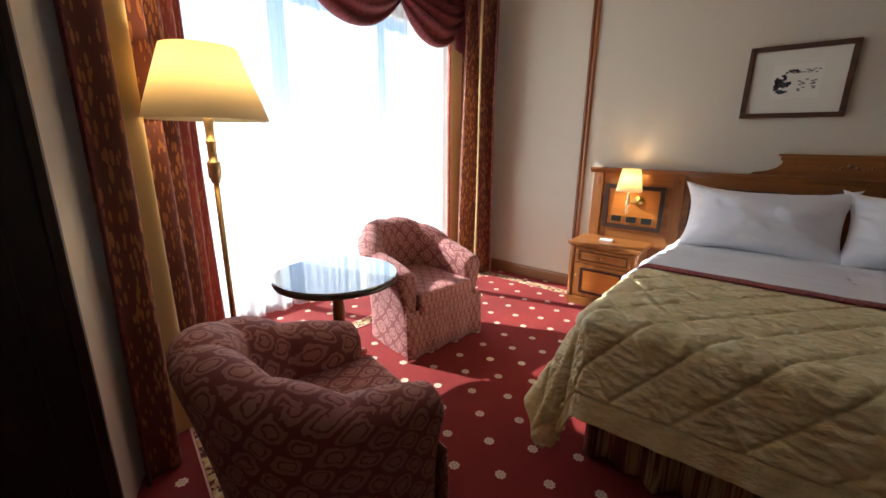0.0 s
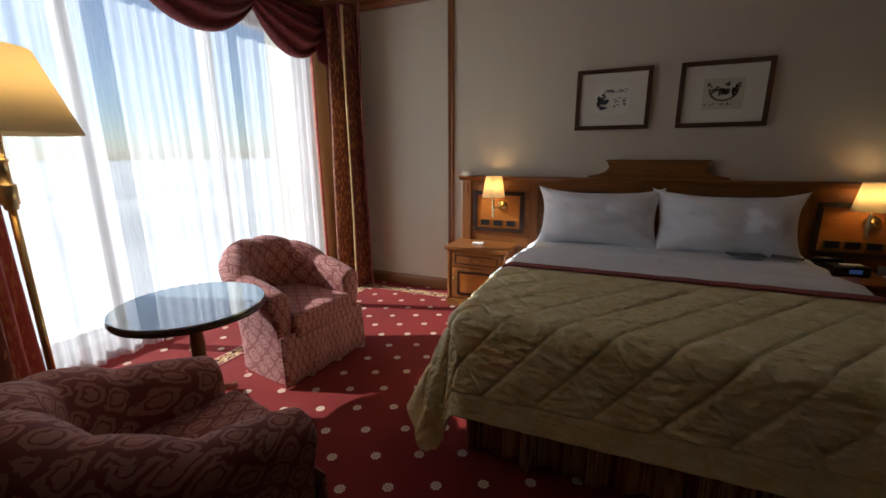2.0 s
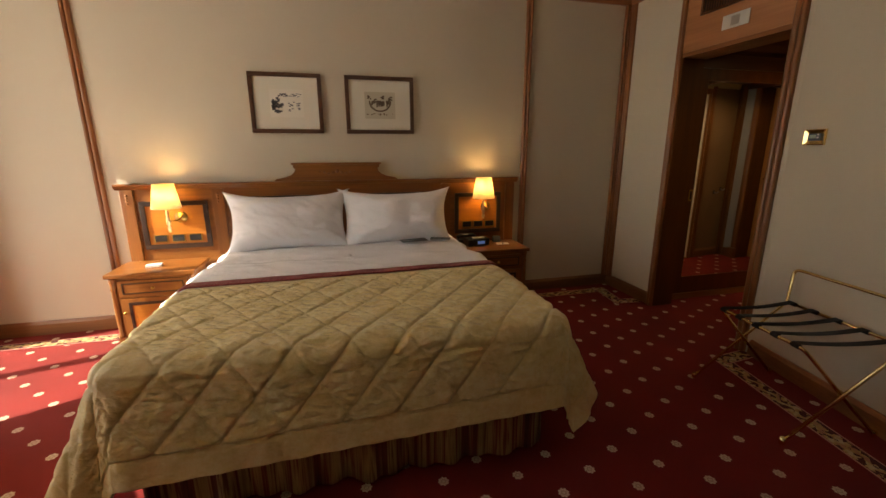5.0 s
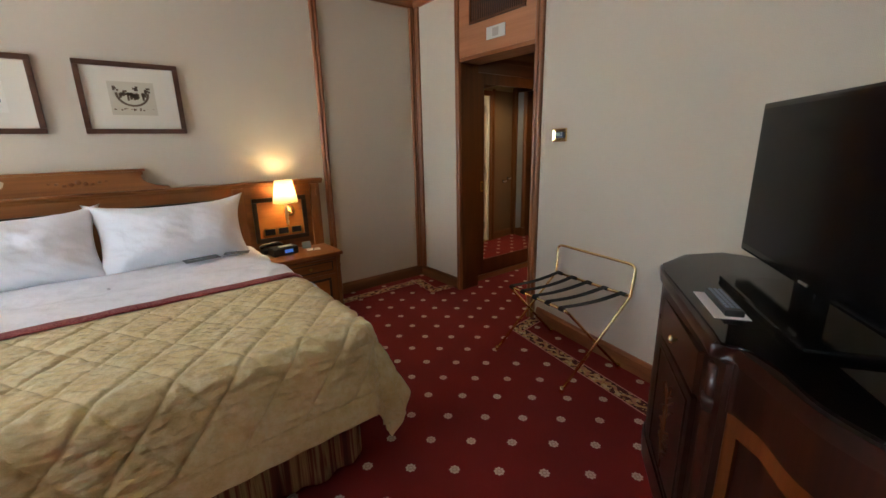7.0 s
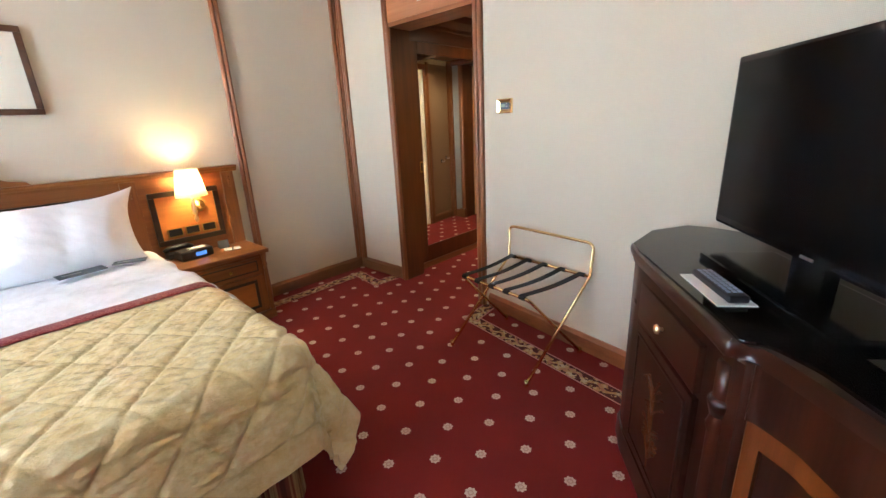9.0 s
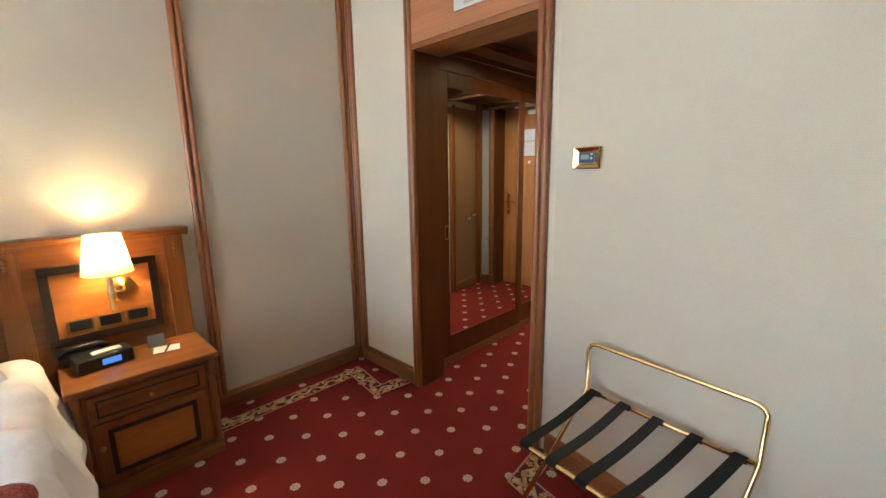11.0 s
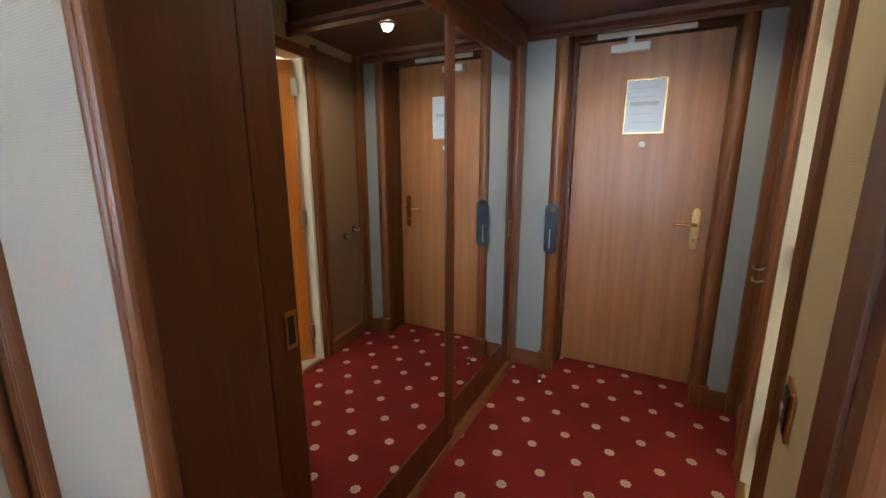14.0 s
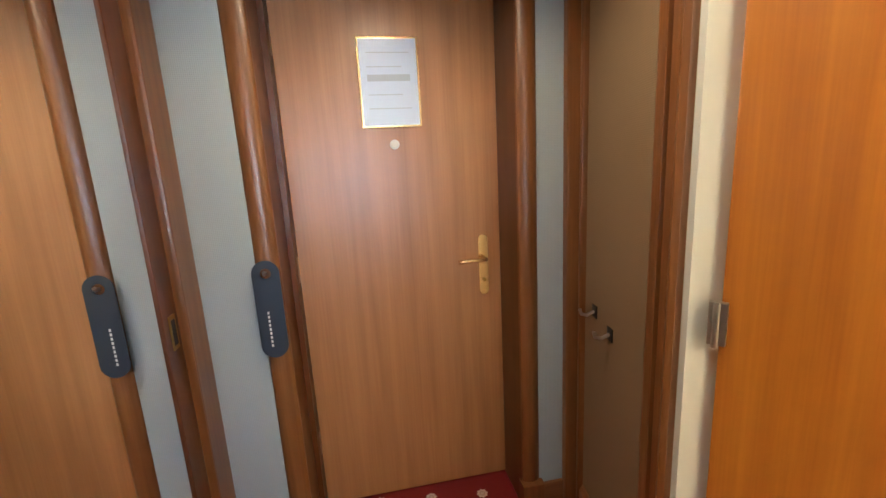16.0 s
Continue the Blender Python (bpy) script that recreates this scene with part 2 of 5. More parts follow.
def damask(name, ground, figure, scale=11.0, stripes=False):
    m = material(name, ground, 0.8)
    m.node_tree.nodes["Principled BSDF"].inputs["Sheen Weight"].default_value = 0.08
    v = coords(m)
    warp = node(m, "ShaderNodeTexNoise", Scale=scale * 0.7, Detail=2.0)
    link(m, v, warp.inputs["Vector"])
    add = m.node_tree.nodes.new("ShaderNodeVectorMath")
    add.operation = "MULTIPLY_ADD"
    link(m, warp.outputs["Color"], add.inputs[0])
    add.inputs[1].default_value = (0.09, 0.09, 0.09)
    link(m, v, add.inputs[2])
    n1 = noise_node(m, add.outputs[0], scale * 1.15, 1.5, 0.4)
    n2 = noise_node(m, add.outputs[0], scale * 2.3, 1.0, 0.4)
    a = math_node(m, "GREATER_THAN", math_node(m, "ABSOLUTE", math_node(m, "SUBTRACT", n1, 0.5)), 0.055)
    b = math_node(m, "GREATER_THAN", math_node(m, "ABSOLUTE", math_node(m, "SUBTRACT", n2, 0.5)), 0.035)
    fig = math_node(m, "MULTIPLY", a, b)
    fine = noise_node(m, v, 240, 2)
    col = mix(m, fig, ground, figure)
    link(m, mix(m, math_node(m, "MULTIPLY", fine, 0.3), col, tuple(x * 0.55 for x in ground)), base_of(m))
    bump(m, math_node(m, "ADD", fine, fig), 0.25, 0.0015)
    return m


def ogee_damask(name, ground, figure, rows=0.15):
    """An upholstery damask: an ogee trellis with a flower in each field, drawn round the chair and up its side."""
    m = material(name, ground, 0.8)
    m.node_tree.nodes["Principled BSDF"].inputs["Sheen Weight"].default_value = 0.10
    v = coords(m)
    sep = node(m, "ShaderNodeSeparateXYZ")
    link(m, v, sep.inputs[0])
    x, y, z = sep.outputs[0], sep.outputs[1], sep.outputs[2]
    level = math_node(m, "GREATER_THAN", math_node(m, "ABSOLUTE", node_normal_z(m)), 0.75)
    round_ = math_node(m, "MULTIPLY", math_node(m, "ARCTAN2", y, math_node(m, "SUBTRACT", x, 0.7)), 0.95)
    across = mix_value(m, level, round_, y)
    up = mix_value(m, level, z, x)
    warp = math_node(m, "MULTIPLY", math_node(m, "SUBTRACT", noise_node(m, v, 22, 2), 0.5), 2.2)
    a = math_node(m, "COSINE", math_node(m, "ADD", math_node(m, "MULTIPLY", across, 2 * math.pi / (rows * 0.72)), warp))
    b = math_node(m, "COSINE", math_node(m, "ADD", math_node(m, "MULTIPLY", up, 2 * math.pi / rows), warp))
    f = math_node(m, "ADD", a, b)
    trellis = math_node(m, "LESS_THAN", math_node(m, "ABSOLUTE", math_node(m, "ADD", f, 0.1)), math_node(m, "ADD", math_node(m, "MULTIPLY", noise_node(m, v, 60, 2), 0.85), 0.06))
    ring = math_node(m, "LESS_THAN", math_node(m, "ABSOLUTE", math_node(m, "SUBTRACT", math_node(m, "ABSOLUTE", f), 1.35)), math_node(m, "MULTIPLY", noise_node(m, v, 80, 2), 0.34))
    fig = math_node(m, "MAXIMUM", trellis, ring)
    fine = noise_node(m, v, 260, 2)
    col = mix(m, fig, ground, figure)
    link(m, mix(m, math_node(m, "MULTIPLY", fine, 0.3), col, tuple(c * 0.6 for c in ground)), base_of(m))
    bump(m, math_node(m, "SUBTRACT", fine, fig), 0.25, 0.0015)
    return m


def node_normal_z(m):
    geo = m.node_tree.nodes.new("ShaderNodeTexCoord")
    sep = node(m, "ShaderNodeSeparateXYZ")
    link(m, geo.outputs["Normal"], sep.inputs[0])
    return sep.outputs[2]


def mix_value(m, fac, a, b):
    return math_node(m, "ADD", math_node(m, "MULTIPLY", a, math_node(m, "SUBTRACT", 1.0, fac)), math_node(m, "MULTIPLY", b, fac))


M_CHAIR = ogee_damask("rose_damask_upholstery", (0.45, 0.19, 0.16), (0.215, 0.044, 0.040), 0.128)
M_SWAG = damask("burgundy_swag_velvet", (0.19, 0.024, 0.026), (0.11, 0.013, 0.015), 14.0)


def drape_cloth():
    m = material("striped_drape_brocade", (0.3, 0.06, 0.04), 0.75)
    uv = m.node_tree.nodes.new("ShaderNodeUVMap")
    sep = node(m, "ShaderNodeSeparateXYZ")
    link(m, uv.outputs[0], sep.inputs[0])
    f = math_node(m, "FRACT", math_node(m, "MULTIPLY", sep.outputs[0], 0.999))
    red = damask_colour(m, (0.30, 0.048, 0.034), (0.38, 0.13, 0.05))
    dark = damask_colour(m, (0.13, 0.030, 0.014), (0.34, 0.125, 0.035))
    c = mix(m, math_node(m, "GREATER_THAN", f, 0.22), red, (0.52, 0.36, 0.14))
    c = mix(m, math_node(m, "GREATER_THAN", f, 0.29), c, dark)
    c = mix(m, math_node(m, "GREATER_THAN", f, 0.72), c, (0.52, 0.36, 0.14))
    c = mix(m, math_node(m, "GREATER_THAN", f, 0.80), c, dark)
    link(m, c, base_of(m))
    bump(m, noise_node(m, coords(m), 200, 2), 0.3, 0.0015)
    return m


def damask_colour(m, a, b):
    v = coords(m, (1, 1, 0.22))
    vor = node(m, "ShaderNodeTexVoronoi", Scale=70.0)
    link(m, v, vor.inputs["Vector"])
    n = noise_node(m, v, 22, 3)
    return mix(m, math_node(m, "LESS_THAN", vor.outputs["Distance"], math_node(m, "MULTIPLY", n, 0.75)), a, b)


M_DRAPE = drape_cloth()


def sheer_cloth():
    m = bpy.data.materials.new("white_sheer_curtain")
    m.use_nodes = True
    nt = m.node_tree
    nt.nodes.remove(nt.nodes["Principled BSDF"])
    out = nt.nodes["Material Output"]
    tr = nt.nodes.new("ShaderNodeBsdfTransparent")
    tr.inputs[0].default_value = (0.95, 0.96, 0.98, 1)
    tl = nt.nodes.new("ShaderNodeBsdfTranslucent")
    tl.inputs[0].default_value = (0.86, 0.88, 0.92, 1)
    df = nt.nodes.new("ShaderNodeBsdfDiffuse")
    df.inputs[0].default_value = (0.82, 0.84, 0.86, 1)
    m1, m2 = nt.nodes.new("ShaderNodeMixShader"), nt.nodes.new("ShaderNodeMixShader")
    m1.inputs[0].default_value = 0.35
    link(m, tl.outputs[0], m1.inputs[1])
    link(m, df.outputs[0], m1.inputs[2])
    weave = noise_node(m, coords(m, (14, 14, 0.8)), 3, 2)
    link(m, math_node(m, "ADD", math_node(m, "MULTIPLY", weave, 0.26), 0.24), m2.inputs[0])
    link(m, tr.outputs[0], m2.inputs[1])
    link(m, m1.outputs[0], m2.inputs[2])
    link(m, m2.outputs[0], out.inputs[0])
    return m


M_SHEER = sheer_cloth()
M_BRASS = material("polished_brass", (0.90, 0.72, 0.40), 0.30, 1.0)
M_BRASS_G = material("golden_brass", (0.78, 0.54, 0.22), 0.24, 1.0)
M_BRASS_T = material("mirror_polished_brass", (0.90, 0.68, 0.32), 0.2, 1.0)
M_BRASS_A = material("antique_brass", (0.42, 0.27, 0.08), 0.34, 1.0)
rough_n = math_node(M_BRASS_A, "ADD", math_node(M_BRASS_A, "MULTIPLY", noise_node(M_BRASS_A, coords(M_BRASS_A), 30), 0.25), 0.22)
link(M_BRASS_A, rough_n, rough_of(M_BRASS_A))
M_STEEL = material("brushed_steel", (0.55, 0.53, 0.50), 0.35, 1.0)
M_CHROME = material("nickel", (0.75, 0.74, 0.72), 0.15, 1.0)
M_BLACK = material("black_plastic", (0.012, 0.012, 0.013), 0.35)
M_SCREEN = material("tv_screen_glass", (0.004, 0.004, 0.005), 0.16)
M_SCREEN.node_tree.nodes["Principled BSDF"].inputs["Specular IOR Level"].default_value = 0.11
M_GLOSSBLACK = material("glossy_black_bezel", (0.005, 0.005, 0.006), 0.12)
M_GLOSSBLACK.node_tree.nodes["Principled BSDF"].inputs["Specular IOR Level"].default_value = 0.3
M_STRAP = material("black_webbing", (0.015, 0.014, 0.014), 0.8)
bump(M_STRAP, noise_node(M_STRAP, coords(M_STRAP), 260), 0.5)
M_WHITE = material("white_card", (0.80, 0.79, 0.76), 0.6)
M_GREYCARD = material("slate_grey_card", (0.10, 0.11, 0.12), 0.5)
M_MIRROR = material("mirror_silver", (0.90, 0.90, 0.90), 0.015, 1.0)
# the bluish tone is the cover glass's reflection, put into the paper colour
M_PAPER_REFLECT = material("notice_paper_glass_reflection", (0.62, 0.70, 0.88), 0.25)
M_INK = material("printed_ink", (0.12, 0.12, 0.13), 0.7)
M_MAT = material("ivory_picture_mount", (0.72, 0.68, 0.56), 0.75)
bump(M_MAT, noise_node(M_MAT, coords(M_MAT), 120), 0.1)
M_SHEET = material("white_cotton_sheet", (0.88, 0.88, 0.90), 0.85)
bump(M_SHEET, math_node(M_SHEET, "ADD", noise_node(M_SHEET, coords(M_SHEET), 9, 5), math_node(M_SHEET, "MULTIPLY", noise_node(M_SHEET, coords(M_SHEET), 350), 0.05)), 0.5, 0.02)
M_BAND = damask("burgundy_coverlet_band", (0.21, 0.016, 0.018), (0.36, 0.11, 0.085), 40.0)
M_TILE = material("cream_stone_tile", (0.66, 0.58, 0.42), 0.25)
M_FELT = material("navy_door_hanger", (0.025, 0.034, 0.055), 0.45)
# opaque blue-grey base paints in part of the sheer curtain's reflection
M_TABLEGLASS = material("table_glass_pale_reflection", (0.26, 0.33, 0.35), 0.05, 0.0, 1.0)
M_TABLEGLASS.node_tree.nodes["Principled BSDF"].inputs["Coat IOR"].default_value = 1.9
M_TABLEGLASS.node_tree.nodes["Principled BSDF"].inputs["Coat Roughness"].default_value = 0.03
M_TABLEGLASS.node_tree.nodes["Principled BSDF"].inputs["IOR"].default_value = 1.7
M_GREEN = material("lcd_green", (0.42, 0.55, 0.48), 0.25)
M_NAVY = material("thermostat_face", (0.07, 0.10, 0.17), 0.3)
M_ALU = material("white_enamel_metal", (0.72, 0.72, 0.68), 0.35)


def quilt_cloth():
    m = material("gold_quilted_satin", (0.52, 0.43, 0.20), 0.42)
    b = m.node_tree.nodes["Principled BSDF"]
    b.inputs["Sheen Weight"].default_value = 0.1
    v = coords(m)
    blot = noise_node(m, v, 10, 5, 0.62)
    fine = noise_node(m, v, 40, 3)
    link(m, ramp(m, math_node(m, "ADD", math_node(m, "MULTIPLY", blot, 0.75), math_node(m, "MULTIPLY", fine, 0.25)),
                 ((0.32, (0.71, 0.57, 0.24)), (0.50, (0.79, 0.66, 0.33)), (0.68, (0.85, 0.76, 0.46)))), base_of(m))
    wr = noise_node(m, coords(m, (9, 22, 18)), 2.2, 5, 0.65)
    bump(m, wr, 0.45, 0.03)
    return m


M_QUILT = quilt_cloth()


def skirt_cloth():
    m = material("striped_bed_skirt", (0.12, 0.05, 0.03), 0.8)
    v = coords(m, (1, 1, 0.02))
    n1 = noise_node(m, v, 18, 4, 0.7)
    link(m, ramp(m, n1, ((0.36, (0.08, 0.022, 0.014)), (0.46, (0.22, 0.065, 0.040)), (0.53, (0.50, 0.37, 0.18)), (0.61, (0.17, 0.065, 0.030)))), base_of(m))
    bump(m, noise_node(m, coords(m), 160), 0.3)
    return m


M_SKIRT = skirt_cloth()


def shade_cloth(name, color, glow):
    m = material(name, color, 0.8)
    b = m.node_tree.nodes["Principled BSDF"]
    nt = m.node_tree
    tl = nt.nodes.new("ShaderNodeBsdfTranslucent")
    tl.inputs[0].default_value = (*glow, 1)
    mx = nt.nodes.new("ShaderNodeMixShader")
    mx.inputs[0].default_value = 0.55
    link(m, b.outputs[0], mx.inputs[1])
    link(m, tl.outputs[0], mx.inputs[2])
    link(m, mx.outputs[0], nt.nodes["Material Output"].inputs[0])
    bump(m, noise_node(m, coords(m, (150, 150, 150)), 2, 2), 0.15)
    return m


M_SHADE = shade_cloth("ivory_lamp_shade", (0.82, 0.74, 0.55), (0.96, 0.84, 0.58))


def glow(name, color, power):
    m = material(name, color, 0.5)
    b = m.node_tree.nodes["Principled BSDF"]
    b.inputs["Emission Color"].default_value = (*color, 1)
    b.inputs["Emission Strength"].default_value = power
    return m


M_BULB = glow("warm_bulb", (1.0, 0.72, 0.40), 8.0)
M_DOWN = glow("downlight_lens", (1.0, 0.80, 0.55), 8.0)
M_LED = glow("clock_display", (0.15, 0.35, 1.0), 0.03)
M_PANE = material("window_pane", (1, 1, 1), 0.0)
M_PANE.node_tree.nodes["Principled BSDF"].inputs["Transmission Weight"].default_value = 1.0
M_PANE.node_tree.nodes["Principled BSDF"].inputs["IOR"].default_value = 1.02
M_GROUND = material("pale_sunlit_ground", (0.55, 0.55, 0.53), 0.9)
link(M_GROUND, ramp(M_GROUND, noise_node(M_GROUND, coords(M_GROUND), 0.03, 6), ((0.35, (0.42, 0.43, 0.42)), (0.65, (0.62, 0.61, 0.58)))), base_of(M_GROUND))


# ---- mesh helpers ----
def part(name, bm, mat, parent=None, label="", smooth=False):
    me = bpy.data.meshes.new(name)
    bmesh.ops.recalc_face_normals(bm, faces=bm.faces[:])
    bm.to_mesh(me)
    bm.free()
    for mm in (mat if isinstance(mat, (list, tuple)) else (mat,)):
        me.materials.append(mm)
    if smooth:
        for p in me.polygons:
            p.use_smooth = True
    ob = new(name, me)
    if parent is not None:
        ob.parent = parent
    if label:
        tagged(ob, label)
    return ob


def thing(name, label, category, x=0, y=0, z=0, rz=0, group=""):
    e = new(name)
    e.empty_display_size = 0.1
    e.matrix_world = pose(x, y, z, 0, 0, rz)
    return tagged(e, label, category, group)


def structure(name, bm, mat, label, category="wall"):
    return tagged(part(name, bm, mat), label, category, "", "structure")


def box(x0, y0, z0, x1, y1, z1, bevel=0.0, bm=None, seg=2):
    b = bm or bmesh.new()
    r = bmesh.ops.create_cube(b, size=1.0)
    vs = r["verts"]
    sx, sy, sz = x1 - x0, y1 - y0, z1 - z0
    for v in vs:
        v.co = Vector((x0 + (v.co.x + 0.5) * sx, y0 + (v.co.y + 0.5) * sy, z0 + (v.co.z + 0.5) * sz))
    if bevel > 0:
        es = list({e for v in vs for e in v.link_edges})
        bmesh.ops.bevel(b, geom=es, offset=bevel, segments=seg, affect="EDGES", profile=0.7)
    return b


def prism(poly, z0, z1, bevel=0.0, bm=None):
    """An upright prism on a polygon of (x, y)."""
    b = bm or bmesh.new()
    lo = [b.verts.new((x, y, z0)) for x, y in poly]
    hi = [b.verts.new((x, y, z1)) for x, y in poly]
    n = len(poly)
    fs = [b.faces.new(hi), b.faces.new(lo[::-1])]
    for i in range(n):
        fs.append(b.faces.new((lo[i], lo[(i + 1) % n], hi[(i + 1) % n], hi[i])))
    if bevel > 0:
        es = list({e for f in fs[:2] for e in f.edges})
        bmesh.ops.bevel(b, geom=es, offset=bevel, segments=2, affect="EDGES", profile=0.6)
    return b


def lathe(profile, n=32, bm=None, at=(0, 0, 0)):
    """profile: (radius, z) from bottom to top, turned round z."""
    b = bm or bmesh.new()
    rings = []
    for r, z in profile:
        rings.append([b.verts.new((at[0] + max(r, 0.0004) * math.cos(2 * math.pi * i / n), at[1] + max(r, 0.0004) * math.sin(2 * math.pi * i / n), at[2] + z)) for i in range(n)])
    for lo, hi in zip(rings, rings[1:]):
        for i in range(n):
            b.faces.new((lo[i], lo[(i + 1) % n], hi[(i + 1) % n], hi[i]))
    b.faces.new(rings[0][::-1])
    b.faces.new(rings[-1])
    return b


def tube(points, r, n=10, bm=None, closed=False):
    b = bm or bmesh.new()
    pts = [Vector(p) for p in points]
    rings = []
    up = Vector((0.01, 0.02, 1))
    for i, p in enumerate(pts):
        a = pts[i - 1] if i else (pts[-1] if closed else p)
        c = pts[i + 1] if i + 1 < len(pts) else (pts[0] if closed else p)
        d = (c - a).normalized()
        s = d.cross(up)
        if s.length < 0.1:
            s = d.cross(Vector((1, 0, 0)))
        s.normalize()
        t = s.cross(d)
        rings.append([b.verts.new(p + r * (math.cos(2 * math.pi * k / n) * s + math.sin(2 * math.pi * k / n) * t)) for k in range(n)])
    loops = list(zip(rings, rings[1:])) + ([(rings[-1], rings[0])] if closed else [])
    for lo, hi in loops:
        for k in range(n):
            b.faces.new((lo[k], lo[(k + 1) % n], hi[(k + 1) % n], hi[k]))
    if not closed:
        b.faces.new(rings[0][::-1])
        b.faces.new(rings[-1])
    return b


def moulding(a, b2, profile, bm=None, up=(0, 0, 1)):
    """A straight moulding from a to b2; profile: closed (out, up) outline, out to the left of the way from a to b2."""
    b = bm or bmesh.new()
    a, c = Vector(a), Vector(b2)
    d = (c - a).normalized()
    w = Vector(up)
    o = w.cross(d)
    ends = [[b.verts.new(p + o * x + w * y) for x, y in profile] for p in (a, c)]
    n = len(profile)
    for i in range(n):
        b.faces.new((ends[0][i], ends[0][(i + 1) % n], ends[1][(i + 1) % n], ends[1][i]))
    b.faces.new(ends[0])
    b.faces.new(ends[1][::-1])
    return b


def grid_mesh(fn, nu, nv, bm=None, uv=None):
    """A sheet from fn(u, v), u and v in 0..1."""
    b = bm or bmesh.new()
    vs = [[b.verts.new(fn(i / nu, j / nv)) for i in range(nu + 1)] for j in range(nv + 1)]
    lay = b.loops.layers.uv.verify() if uv else None
    for j in range(nv):
        for i in range(nu):
            f = b.faces.new((vs[j][i], vs[j][i + 1], vs[j + 1][i + 1], vs[j + 1][i]))
            if uv:
                for lp, (du, dv) in zip(f.loops, ((0, 0), (1, 0), (1, 1), (0, 1))):
                    lp[lay].uv = ((i + du) / nu * uv[0], (j + dv) / nv * uv[1])
    return b


def solid(ob, thickness, offset=0.0):
    m = ob.modifiers.new("thickness", "SOLIDIFY")
    m.thickness, m.offset = thickness, offset
    return ob


# ---- the room's shell ----
H, CROWN = 2.78, 2.655
OP_L, OP_R, OP_H = -0.685, -1.512, 2.115      # the opening to the hall in the door wall
SE0, SE1 = (0.0, -1.615), (-0.60, -4.60)      # the slanting stretch of the door wall
YM = -0.58                                    # wardrobe's front
YS = -1.910                                   # hall's other wall, at its far end
XD = 2.26                                     # panels beside the entry door
XL = 2.48                                     # entry door leaf

structure("floor", box(-6.6, -4.9, -0.12, 3.2, 0.4, 0.0), M_CARPET, "deep red carpet with rows of cream rosettes", "carpet")
structure("ceiling", box(-6.6, -4.9, H, 0.25, 0.4, H + 0.12), M_CEIL, "plain white painted room ceiling", "ceiling")
structure("wall_north", box(-6.6, 0.0, 0.0, 0.25, 0.2, H), M_WALL, "beige woven wallpaper wall behind the bed")
b = box(0.0, OP_L + 0.0, 0.0, 0.2, 0.0, H)
prism([(0.0, -1.62), (0.17, -1.62), (0.17, OP_R - 0.042), (0.0, OP_R)], 0.0, H, 0, b)
box(0.0, OP_R, OP_H, 0.2, OP_L, H, 0, b)
structure("wall_east", b, M_WALL, "beige wallpaper wall with opening to the hall")
structure("wall_east_slanted", prism([SE0, (0.2, -1.60), (0.2, -4.9), (SE1[0], -4.9), SE1], 0, H), M_WALL, "pale beige woven wallpaper wall behind the dresser")
structure("wall_south", box(-4.6, -4.8, 0.0, -0.4, -4.6, H), M_WALL, "beige wallpaper wall behind the camera")
structure("wall_south_west", prism([(-4.62, -3.475), (-4.92, -3.32), (-6.1, -3.12), (-6.1, -3.6), (-4.62, -3.6)], 0, H), M_WALL, "narrow cream wall beside the drapes")
structure("wall_west_return", box(-4.75, -4.8, 0.0, -4.63, -3.6, H), M_WALL, "plain beige wall")
# window wall
b = box(-6.3, -4.8, 0, -6.05, -3.05, H)
box(-6.3, -0.10, 0, -6.05, 0.0, H, 0, b)
box(-6.3, -3.05, 2.55, -6.05, -0.10, H, 0, b)
box(-6.3, -3.05, 0, -6.05, -0.10, 0.12, 0, b)
structure("wall_west", b, M_PLASTER, "white plaster window wall")
win = tagged(new("window_1"), "wide white-framed window behind a sheer curtain", "window", "", "structure")
b = box(-6.22, -3.05, 0.12, -6.12, -0.10, 0.19, 0.008)
box(-6.22, -3.05, 2.48, -6.12, -0.10, 2.55, 0.008, b)
for yy in (-3.05, -2.09, -1.12, -0.17):
    box(-6.22, yy, 0.12, -6.12, yy + 0.07, 2.55, 0.008, b)
part("window_frame", b, M_ALU, win)
for i in range(3):
    p = part("pane", box(-6.175, -2.98 + i * 0.965, 0.19, -6.168, -2.09 + i * 0.965, 2.48), M_PANE, win)
    p.visible_shadow = False

# outside
structure("ground", box(-900, -900, -9.2, -7.2, 900, -9.0), M_GROUND, "pale sunlit open ground far below the window", "ground")

# crown mouldings, all cherry wood
CP = [(0, 0), (0.018, 0), (0.022, 0.012), (0.05, 0.035), (0.06, 0.065), (0.085, 0.08), (0.085, H - CROWN), (0, H - CROWN)]
structure("trim_crown_north", moulding((0, 0, CROWN), (-6.05, 0, CROWN), CP), M_TRIM_H, "cherry wood crown moulding", "trim")
structure("trim_crown_east", moulding((0, -1.615, CROWN), (0, -0.0, CROWN), CP), M_TRIM_Y, "cherry wood crown moulding", "trim")
structure("trim_crown_slanted", moulding((SE1[0], SE1[1], CROWN), (SE0[0], SE0[1], CROWN), CP), M_TRIM_Y, "cherry wood crown moulding", "trim")
